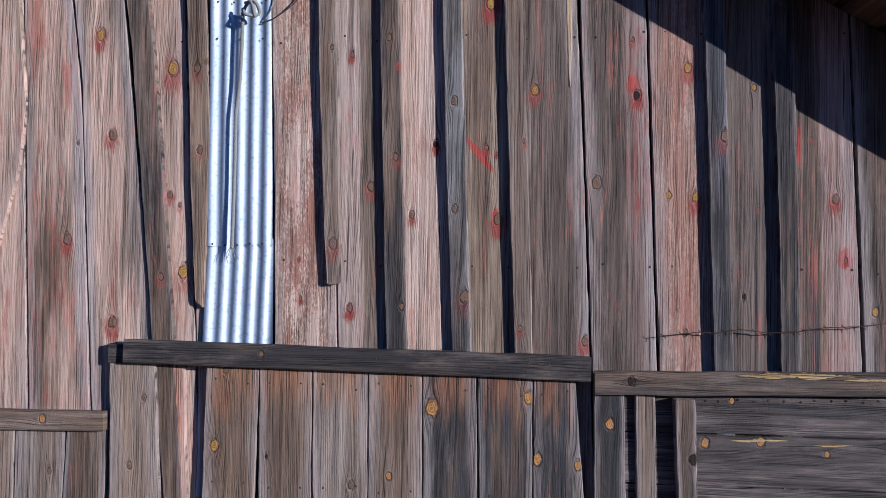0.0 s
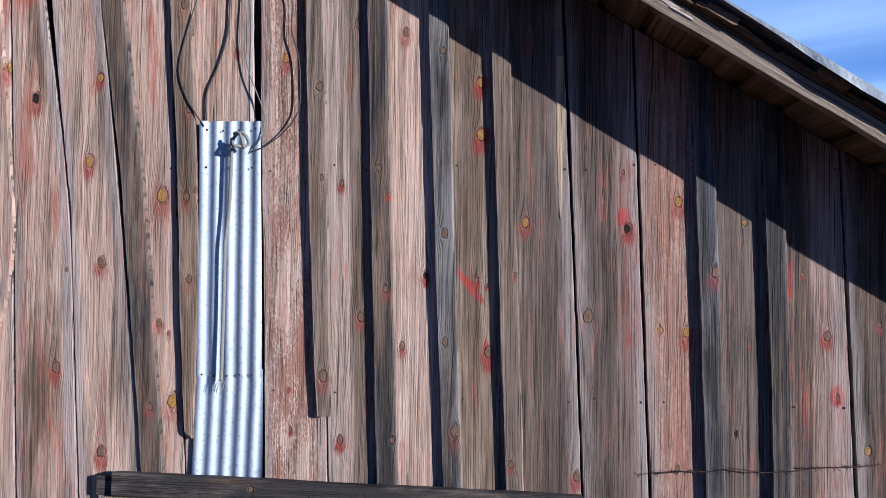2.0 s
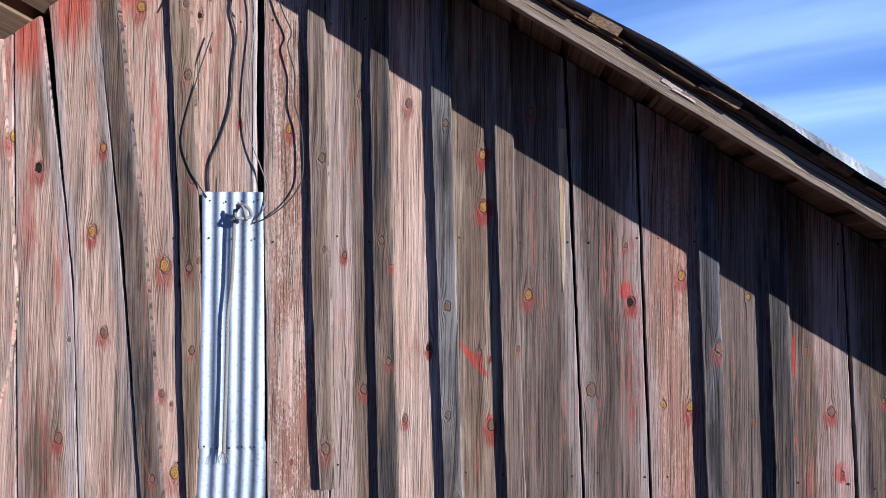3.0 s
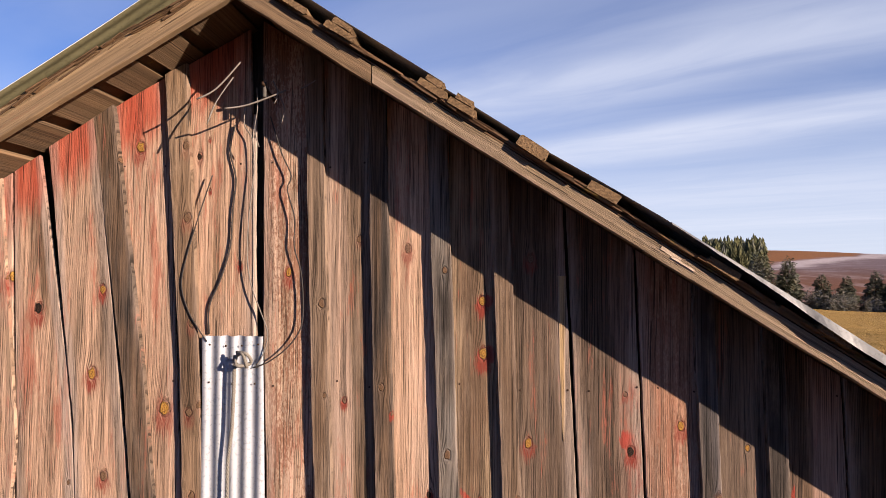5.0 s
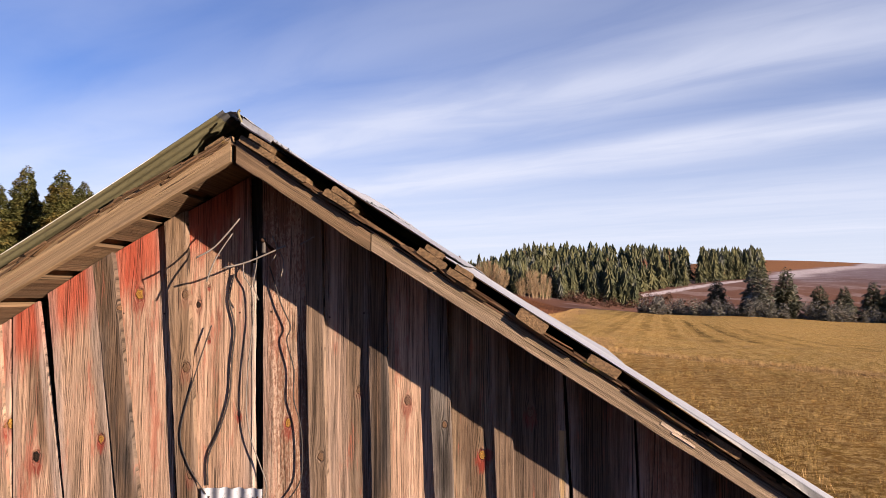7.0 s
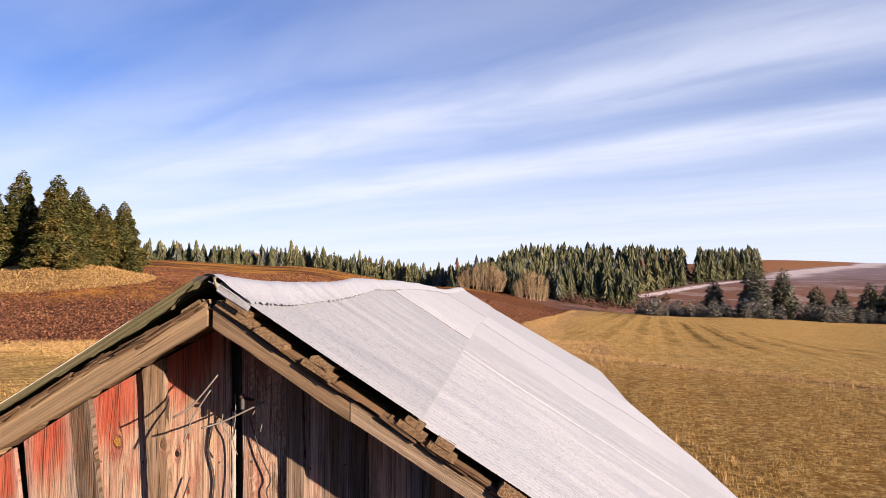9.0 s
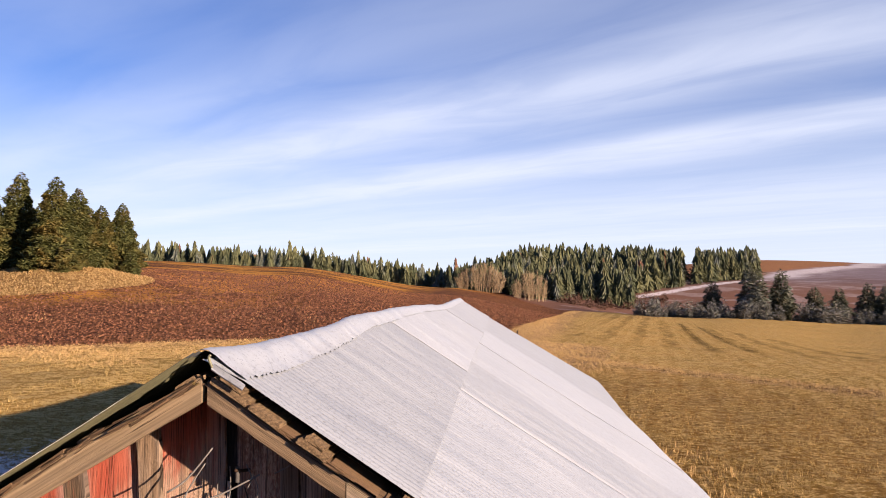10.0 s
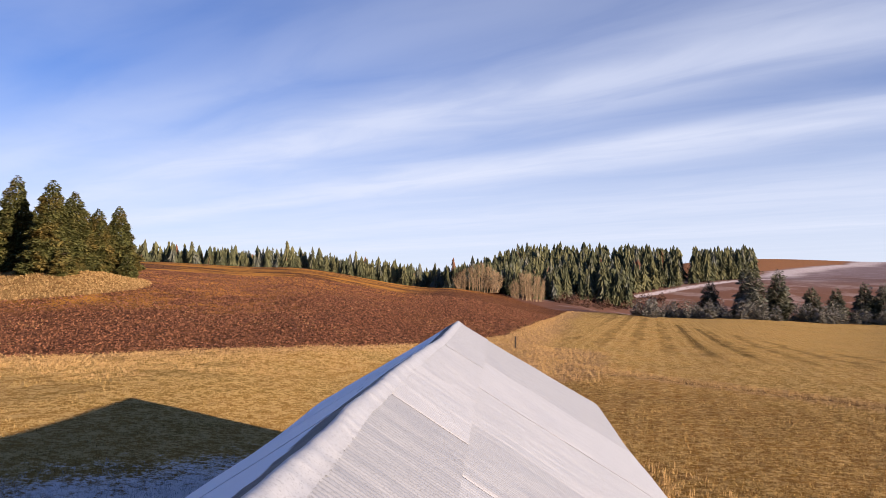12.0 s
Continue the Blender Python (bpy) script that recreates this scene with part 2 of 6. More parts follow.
        if eave:
            under = k.math("SUBTRACT", z, k.math("SUBTRACT", 4.87, k.math("MULTIPLY", k.math("ABSOLUTE", k.math("ADD", x, 1.0)), 0.628)))
            keep = k.math("ADD", k.math("MULTIPLY", under, 2.5), k.math("MULTIPLY", k.noise(k.xyz(k.math("MULTIPLY", a, 26.0), seed, k.math("MULTIPLY", b, 3.0)), 1.0, 4, 0.7), 0.9))
            col = k.mix(k.ramp(keep, -0.35, 0.22, 0.0, eave), col, (0.38, 0.055, 0.028))
        # edges bleached to silver by the weather
        pale = k.math("ADD", k.attr("edge"), k.math("MULTIPLY", k.math("SUBTRACT", k.noise(k.xyz(k.math("MULTIPLY", a, 12.0), seed * 5.1, k.math("MULTIPLY", b, 1.7)), 1.0, 4, 0.6), 0.5), 1.3))
        col = k.mix(k.ramp(pale, 0.45, 1.0, 0.0, bleach), col, (0.33, 0.265, 0.225))
        shade = k.ramp(grain, 0.34, 0.60, 1 - 0.78 * contrast, 1 + 0.34 * contrast)
        col = k.vec("SCALE", col, shade)
        crack = k.ramp(k.noise(k.xyz(ga, seed * 4.3, k.math("MULTIPLY", b, 0.016)), 105, 2, 0.5), 0.30, 0.325, 0.25, 1.0)
        col = k.vec("SCALE", col, crack)
        h = k.math("ADD", grain, k.math("MULTIPLY", crack, 0.5))
        for kx, kz, kr, kind, kred in knots:
            n = k.add("ShaderNodeGroup")
            n.node_tree = KNOT
            for key, v in (("Vector", p), ("Color", col), ("Height", h), ("X", kx), ("Z", kz), ("R", kr), ("Heart", HEARTS[kind]), ("Red", float(kred)), ("Grain", grain)):
                k.put(v, n.inputs[key])
            col, h = n.outputs["Color"], n.outputs["Height"]
        return col, k.ramp(grain, 0.3, 0.7, 0.95, 0.72), None, k.bump(h, 0.005 * rough_grain, 1.0)

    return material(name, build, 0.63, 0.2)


GREY, BROWNGREY, DARK, PINK, TAN, PALE = (0.205, 0.145, 0.102), (0.132, 0.085, 0.054), (0.038, 0.031, 0.027), (0.45, 0.300, 0.212), (0.285, 0.185, 0.110), (0.48, 0.340, 0.255)


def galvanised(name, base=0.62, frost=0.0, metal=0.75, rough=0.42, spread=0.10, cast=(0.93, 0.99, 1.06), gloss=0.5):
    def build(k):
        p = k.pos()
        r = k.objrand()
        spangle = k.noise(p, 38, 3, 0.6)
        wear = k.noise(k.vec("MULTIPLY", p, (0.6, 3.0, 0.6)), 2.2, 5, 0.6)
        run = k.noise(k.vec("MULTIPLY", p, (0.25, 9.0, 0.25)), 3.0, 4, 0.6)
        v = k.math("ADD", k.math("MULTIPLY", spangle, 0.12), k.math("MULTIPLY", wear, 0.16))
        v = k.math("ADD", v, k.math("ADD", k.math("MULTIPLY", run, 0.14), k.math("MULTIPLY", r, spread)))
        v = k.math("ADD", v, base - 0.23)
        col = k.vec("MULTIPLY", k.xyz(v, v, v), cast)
        # pale oxide along the laps, drawn out down the slope
        lap = k.math("ADD", k.attr("lap"), k.math("MULTIPLY", k.math("SUBTRACT", k.noise(k.vec("MULTIPLY", p, (1.0, 14.0, 1.0)), 1.0, 5, 0.7), 0.5), 1.1))
        col = k.mix(k.ramp(lap, 0.42, 0.75, 0.0, 0.75), col, (0.80, 0.80, 0.80))
        pit = k.ramp(k.noise(k.vec("MULTIPLY", p, (60, 60, 60)), 1.0, 3, 0.7), 0.36, 0.46, 0.72, 1.0)
        col = k.vec("SCALE", col, pit)
        rust = k.ramp(k.noise(k.vec("MULTIPLY", p, (3.0, 3.0, 3.0)), 6, 4, 0.7), 0.66, 0.78, 0.0, 0.25)
        col = k.mix(rust, col, (0.30, 0.24, 0.20))
        if frost:
            f = k.ramp(k.math("ADD", k.noise(k.vec("MULTIPLY", p, (2.2, 0.5, 2.2)), 1.4, 4, 0.6), k.math("MULTIPLY", k.noise(p, 120, 2), 0.1)), 0.30, 0.38)
            f = k.math("MULTIPLY", f, k.ramp(k.math("ADD", k.split(p)[0], k.math("MULTIPLY", k.noise(p, 3.0, 4), 0.3)), -1.16, -1.24))
            col = k.mix(k.math("MULTIPLY", f, frost), col, (1.36, 1.38, 1.42))
            metal_out = k.math("MULTIPLY", k.math("SUBTRACT", 1.0, k.math("MULTIPLY", f, frost)), metal)
        else:
            metal_out = metal
        return col, k.ramp(wear, 0.3, 0.7, rough - 0.08, rough + 0.15), metal_out, k.bump(k.math("ADD", spangle, wear), 0.0015, 0.5)

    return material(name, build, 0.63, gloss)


M_TIN = galvanised("tin_patch", 0.48, 0, 0.45, 0.52, 0.1, (0.90, 0.98, 1.10))
M_ROOF = galvanised("roof_tin", 0.50, 0, 0.35, 0.5, 0.19)
# dark olive cast: the sunlit field's reflection painted into the tin's underside
M_TIN_REFLECT = galvanised("roof_tin_reflected_tint", 0.26, 0, 0.2, 0.6, 0.05, (1.0, 0.95, 0.56))
M_VERGE = galvanised("verge_tin", 0.22, 0, 0.5, 0.5, 0.05)
# shaded slope: bare tin coloured far darker than the sunlit M_ROOF, with frost on it
M_ROOF_SHADE = galvanised("roof_tin_shaded_frosted", 0.14, 1.0, 0.2, 0.5, gloss=0.15)
M_ROUGH = wood("rough_timber", BROWNGREY, TAN, 0.4, seed=7.7, flat=True)
M_SHEATH = wood("sheathing", (0.15, 0.10, 0.06), (0.24, 0.16, 0.095), 0.5, seed=9.1, contrast=0.4)
M_INSIDE = wood("inner_wall", DARK, BROWNGREY, 0.3, seed=3.4)


def shingle_mat():
    def build(k):
        p = k.pos()
        r = k.objrand()
        g = k.noise(k.vec("MULTIPLY", p, (10, 90, 90)), 1.0, 4, 0.6)
        col = k.mix(g, (0.08, 0.052, 0.034), (0.32, 0.19, 0.10))
        col = k.mix(k.math("MULTIPLY", r, 0.7), col, (0.13, 0.085, 0.055))
        moss = k.ramp(k.noise(p, 9, 4, 0.7), 0.60, 0.72, 0.0, 0.8)
        col = k.mix(moss, col, (0.33, 0.24, 0.05))
        return col, 0.9, None, k.bump(g, 0.004, 1.0)

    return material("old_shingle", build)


M_SHINGLE = shingle_mat()


def endgrain_mat():
    def build(k):
        p = k.pos()
        n = k.noise(k.vec("MULTIPLY", p, (1, 0.2, 1)), 90, 4, 0.7)
        rings = k.math("SINE", k.math("MULTIPLY", k.vec("LENGTH", k.vec("SUBTRACT", k.vec("MULTIPLY", p, (7, 0, 7)), (0.3, 0, 0.9))), 60.0))
        v = k.math("ADD", k.math("MULTIPLY", n, 0.95), k.math("MULTIPLY", rings, 0.035))
        col = k.mix(k.ramp(v, 0.12, 0.80), (0.06, 0.038, 0.024), (0.34, 0.225, 0.125))
        return col, 0.92, None, k.bump(v, 0.006, 1.0)

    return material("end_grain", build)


M_END = endgrain_mat()
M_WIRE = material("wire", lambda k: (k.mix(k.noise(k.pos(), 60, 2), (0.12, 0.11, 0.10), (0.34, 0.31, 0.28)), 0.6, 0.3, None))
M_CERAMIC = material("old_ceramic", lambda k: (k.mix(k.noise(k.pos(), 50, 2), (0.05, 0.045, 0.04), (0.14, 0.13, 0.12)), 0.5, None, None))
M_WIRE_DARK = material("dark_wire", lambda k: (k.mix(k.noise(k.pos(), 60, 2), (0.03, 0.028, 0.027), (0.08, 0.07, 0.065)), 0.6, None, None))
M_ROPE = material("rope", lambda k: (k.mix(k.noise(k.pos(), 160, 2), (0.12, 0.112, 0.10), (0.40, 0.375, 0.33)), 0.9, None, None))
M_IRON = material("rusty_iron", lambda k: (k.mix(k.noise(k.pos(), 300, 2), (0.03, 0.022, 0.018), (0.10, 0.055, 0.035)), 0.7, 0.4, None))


# ---- mesh helpers ----
def mesh_ob(name, verts, faces, mat, parent=None, smooth=False, label=""):
    me = bpy.data.meshes.new(name)
    me.from_pydata([tuple(v) for v in verts], [], [tuple(f) for f in faces])
    me.update()
    if mat:
        me.materials.append(mat)
    if smooth:
        me.polygons.foreach_set("use_smooth", [True] * len(me.polygons))
    ob = new(name, me)
    if parent:
        ob.parent = parent
    if label:
        ob["label"] = label
    return ob


def along_pts(pts, z):
    """x at height z on an edge given by (z, x) pairs, straight between and beyond them."""
    pts = sorted(pts)
    for (z0, x0), (z1, x1) in zip(pts, pts[1:]):
        if z <= z1 or (z1, x1) == pts[-1]:
            return x0 + (x1 - x0) * (z - z0) / (z1 - z0)


def plank(name, left, right, z0, z1, front, thick, mat, parent, top=None, foot=None, step=0.06, wear=0.003, seed=0, cup=0.0, lean=(0.0, 0.0), label=""):
    """An upright sawn board between two edges, its face towards -y. top(x), foot(x): heights at which it is cut. lean: how far its foot and head stand out."""
    rng = random.Random(seed)
    n = max(2, int((z1 - z0) / step))
    verts, faces = [], []
    ph = rng.uniform(0, 50)
    m = 9
    for i in range(n + 1):
        t = i / n
        for j in range(m):
            z = z0 + (z1 - z0) * t
            l, r = along_pts(left, z), along_pts(right, z)
            l += wear * 0.8 * noise.noise((ph, z * 4, 0.3)) + wear * 0.5 * noise.noise((ph, z * 19, 0.3)) + rng.uniform(-wear, wear) * 0.35
            r += wear * 0.8 * noise.noise((ph + 9, z * 4, 0.3)) + wear * 0.5 * noise.noise((ph + 9, z * 19, 0.3)) + rng.uniform(-wear, wear) * 0.35
            bev = 0.0035
            xs = (l, l, l + bev, l + (r - l) * 0.3, l + (r - l) * 0.5, l + (r - l) * 0.7, r - bev, r, r)
            x = xs[j]
            u = (x - l) / max(r - l, 1e-4)
            out = lean[0] + (lean[1] - lean[0]) * t + cup * (1 - (2 * u - 1) ** 2)
            y = front - out + (thick if j in (0, 8) else (bev if j in (1, 7) else 0.0))
            lo = foot(x) if foot else z0
            hi = min(z1, top(x)) if top else z1
            verts.append((x, y, lo + (hi - lo) * t))
    for i in range(n):
        for j in range(m - 1):
            a = i * m + j
            faces.append((a, a + 1, a + m + 1, a + m))
        faces.append((i * m + m - 1, i * m, (i + 1) * m, (i + 1) * m + m - 1))
    faces.append(tuple(range(m - 1, -1, -1)))
    faces.append(tuple(n * m + j for j in range(m)))
    ob = mesh_ob(name, verts, faces, mat, parent, label=label)
    edge = ob.data.attributes.new("edge", "FLOAT", "POINT")
    row = (1.0, 1.0, 0.97, 0.35, 0.0, 0.35, 0.97, 1.0, 1.0)
    edge.data.foreach_set("value", np.array(row * (n + 1), dtype=np.float32))
    across = ob.data.attributes.new("across", "FLOAT", "POINT")
    across.data.foreach_set("value", np.array((0.0, 0.0, 0.01, 0.3, 0.5, 0.7, 0.99, 1.0, 1.0) * (n + 1), dtype=np.float32))
    return ob


def bar(name, p0, p1, wide, high, mat, parent=None, side=(0, 1, 0), wear=0.002, seed=0, label="", cuts=0.08):
    """A sawn timber from p0 to p1 (the middle of its section), 'wide' along side and 'high' across it, its arrises worn."""
    rng = random.Random(seed)
    p0, p1, side = Vector(p0), Vector(p1), Vector(side).normalized()
    d = (p1 - p0).normalized()
    up = side.cross(d).normalized()
    side = d.cross(up)
    n = max(1, int((p1 - p0).length / cuts))
    n = min(n, 60)
    b = min(wide, high) * 0.10
    w, h = wide / 2, high / 2
    sect = ((-w + b, -h), (w - b, -h), (w, -h + b), (w, h - b), (w - b, h), (-w + b, h), (-w, h - b), (-w, -h + b))
    verts, faces = [], []
    ph = rng.uniform(0, 90)
    for i in range(n + 1):
        c = p0 + (p1 - p0) * (i / n)
        s = (c - p0).length
        for j, (a, q) in enumerate(sect):
            f = wear * noise.noise((ph, s * 6, j * 0.7)) * 2
            verts.append(c + side * (a + f) + up * (q + f))
    m = len(sect)
    for i in range(n):
        for j in range(m):
            faces.append((i * m + j, i * m + (j + 1) % m, (i + 1) * m + (j + 1) % m, (i + 1) * m + j))
    faces.append(tuple(range(m - 1, -1, -1)))
    faces.append(tuple(n * m + j for j in range(m)))
    ob = mesh_ob(name, verts, faces, mat, parent, label=label)
    return ob


def tube(name, pts, radius, mat, parent=None, sides=6, label="", fine=4):
    """A round wire through the points, smoothed between them."""
    pts = [Vector(p) for p in pts]
    path = []
    for i in range(len(pts) - 1):
        a, b = pts[max(i - 1, 0)], pts[i]
        c, d = pts[i + 1], pts[min(i + 2, len(pts) - 1)]
        for s in range(fine):
            t = s / fine
            path.append(0.5 * (2 * b + (c - a) * t + (2 * a - 5 * b + 4 * c - d) * t * t + (3 * b - a - 3 * c + d) * t ** 3))
    path.append(pts[-1])
    verts, faces = [], []
    for i, p in enumerate(path):
        d = (path[min(i + 1, len(path) - 1)] - path[max(i - 1, 0)]).normalized()
        s = d.orthogonal().normalized() if abs(d.y) > 0.9 else d.cross(Vector((0, 1, 0))).normalized()
        u = d.cross(s)
        for j in range(sides):
            a = 2 * math.pi * j / sides
            verts.append(p + (s * math.cos(a) + u * math.sin(a)) * radius)
    for i in range(len(path) - 1):
        for j in range(sides):
            faces.append((i * sides + j, i * sides + (j + 1) % sides, (i + 1) * sides + (j + 1) % sides, (i + 1) * sides + j))
    faces.append(tuple(range(sides - 1, -1, -1)))
    faces.append(tuple((len(path) - 1) * sides + j for j in range(sides)))
    return mesh_ob(name, verts, faces, mat, parent, smooth=True, label=label)


# ---- ground ----
EYE0 = Vector((0.23, -3.33))
AIM = Vector((-math.sin(0.0775), math.cos(0.0775)))
SIDE = Vector((AIM.y, -AIM.x))


def smooth(v, a, b):
    t = min(1.0, max(0.0, (v - a) / (b - a)))
    return t * t * (3 - 2 * t)


def blend(s, knots):
    """A smooth curve through a few (s, value) knots."""
    if s <= knots[0][0]:
        return knots[0][1]
    for (a, va), (b, vb) in zip(knots, knots[1:]):
        if s <= b:
            return va + (vb - va) * smooth(s, a, b)
    return knots[-1][1]


CREST = ((-0.9, 15), (-0.62, 17), (-0.43, 18.5), (-0.23, 15.5), (0.0, 6.5), (0.17, -1.5), (0.37, -3.2), (0.62, -5.2), (0.9, -6.4))
FAR = ((-0.6, 8), (0.1, 4), (0.22, 14), (0.35, 44), (0.45, 49), (0.65, 47), (1.2, 40))


def plan(x, y):
    """(s, d): how far aside, as a ratio, and how far off from the last camera place, whose view the land is fitted to.
    """
    v = Vector((x, y)) - EYE0
    d = v.dot(AIM)
    return (v.dot(SIDE) / d if d > 5 else (v.dot(SIDE) / 5.0)), d


def height(x, y):
    s, d = plan(x, y)
    near = 1.15 * smooth(-x, 5, 20) * smooth(d, 2, 25)
    if d <= 1:
        return near + 0.05 * noise.noise((x * 0.3, y * 0.3, 0))
    crest = blend(s, CREST)
    rise = min(1.0, max(0.0, (d - 50) / 250))
    rise = 0.25 * smooth(d, 50, 300) + 0.75 * rise if crest > 0 else 0.5 * smooth(d, 30, 120) + 0.5 * smooth(d, 50, 230)
    h = near * (1 - 0.6 * smooth(d, 60, 200)) + crest * rise
    h += 4.6 * math.exp(-(((s + 0.56) / 0.13) ** 2) - ((d - 128) / 22) ** 2)
    h -= (5 + 9 * smooth(s, 0.0, 0.3)) * smooth(d, 300 - 70 * smooth(s, 0.15, 0.3), 390)
    h += 31 * smooth(d, 285, 450) * smooth(s, -0.02, 0.14)
    h += (blend(s, FAR) + 8 - 31 * smooth(s, -0.02, 0.14)) * smooth(d, 450, 760)
    h += 0.05 * noise.noise((x * 0.35, y * 0.35, 1.0)) + 0.6 * noise.noise((x * 0.012, y * 0.012, 2.0)) * smooth(d, 60, 150)
    return h


def near_edge(s):
    """How far off the ploughed field begins."""
    return float(np.interp(s, (-0.8, -0.62, -0.5, -0.38, -0.225, -0.114, 0.0, 0.068, 0.112, 0.3), (51, 52.1, 52.8, 55.1, 57.8, 64.8, 76, 86, 100, 150)))


def right_edge(d):
    """Where, aside, the ploughed field ends."""
    return float(np.interp(d, (60, 72, 90, 123, 200, 270), (0.02, 0.050, 0.088, 0.126, 0.158, 0.178)))


def zones(x, y):
    """Signed nearness (metres, positive inside) to the ploughed earth (the field and an added dark yard), the dry
    knoll, the far hill and the frost, and to the dry margins.
    """
    s, d = plan(x, y)
    edge = near_edge(s)
    right = (right_edge(d) - s) * d if d > 20 else -20.0
    # dark earth also added on the unseen ground before the barn, to cut bounced light
    plough = max(min(d - edge, right), -1.2 - y if abs(x) < 45 else -9)
    knoll = 24 * (1 - (((s + 0.60) / 0.19) ** 2 + ((d - 124) / 24) ** 2))
    far = d - blend(s, ((-0.05, 700), (0.0, 395), (0.12, 300), (0.2, 258)))
    rime = 5.0 - abs(d - 388 - (s - 0.3) * 310) if 0.265 < s < 0.47 else -9
    frost = min(-4.6 - x, 24 - y + (x + 6), y + 1.0, x + 15.5)
    margin = max(5 - abs(right + 3) - max(0, 60 - d), 5 - abs(edge - d + 1) if right > -3 else -9, 9 - abs(x - 4 - 0.12 * (y - 50)) * 1.6 - max(0, abs(y - 62) - 12), 2.4 - abs(x - 4.3) if -1 < y < 21 else -9, 2.0 - abs(y - 20.4) if -5 < x < 5 else -9)
    return plough, knoll, far, frost, margin, rime


def build_ground():
    radii = [0.0] + list(np.geomspace(1.2, 24, 46)) + list(np.geomspace(25, 520, 190)) + list(np.geomspace(545, 2600, 24))
    fan = [radians(a) for a in np.concatenate([np.linspace(-42, 42, 260), np.linspace(46, 314, 62)])]
    verts, att = [], []
    for r in radii:
        for a in fan:
            w = AIM * math.cos(a) + SIDE * math.sin(a)
            x, y = EYE0.x + w.x * r, EYE0.y + w.y * r
            verts.append((x, y, height(x, y)))
            att.append(zones(x, y))
    n = len(fan)
    faces = []
    for i in range(len(radii) - 1):
        for j in range(n):
            a, b = i * n + j, i * n + (j + 1) % n
            faces.append((a, b, b + n, a + n) if i else (a, b + n, a + n))
    ob = mesh_ob("ground", verts, faces, M_GROUND, smooth=True)
    for q, key in enumerate(("plough", "knoll", "far", "frost", "margin", "rime")):
        layer = ob.data.attributes.new(key, "FLOAT", "POINT")
        layer.data.foreach_set("value", np.array([v[q] for v in att], dtype=np.float32))
    return tagged(ob, "rolling winter fields of pale stubble grass and brown ploughed earth", "ground", kind="structure")


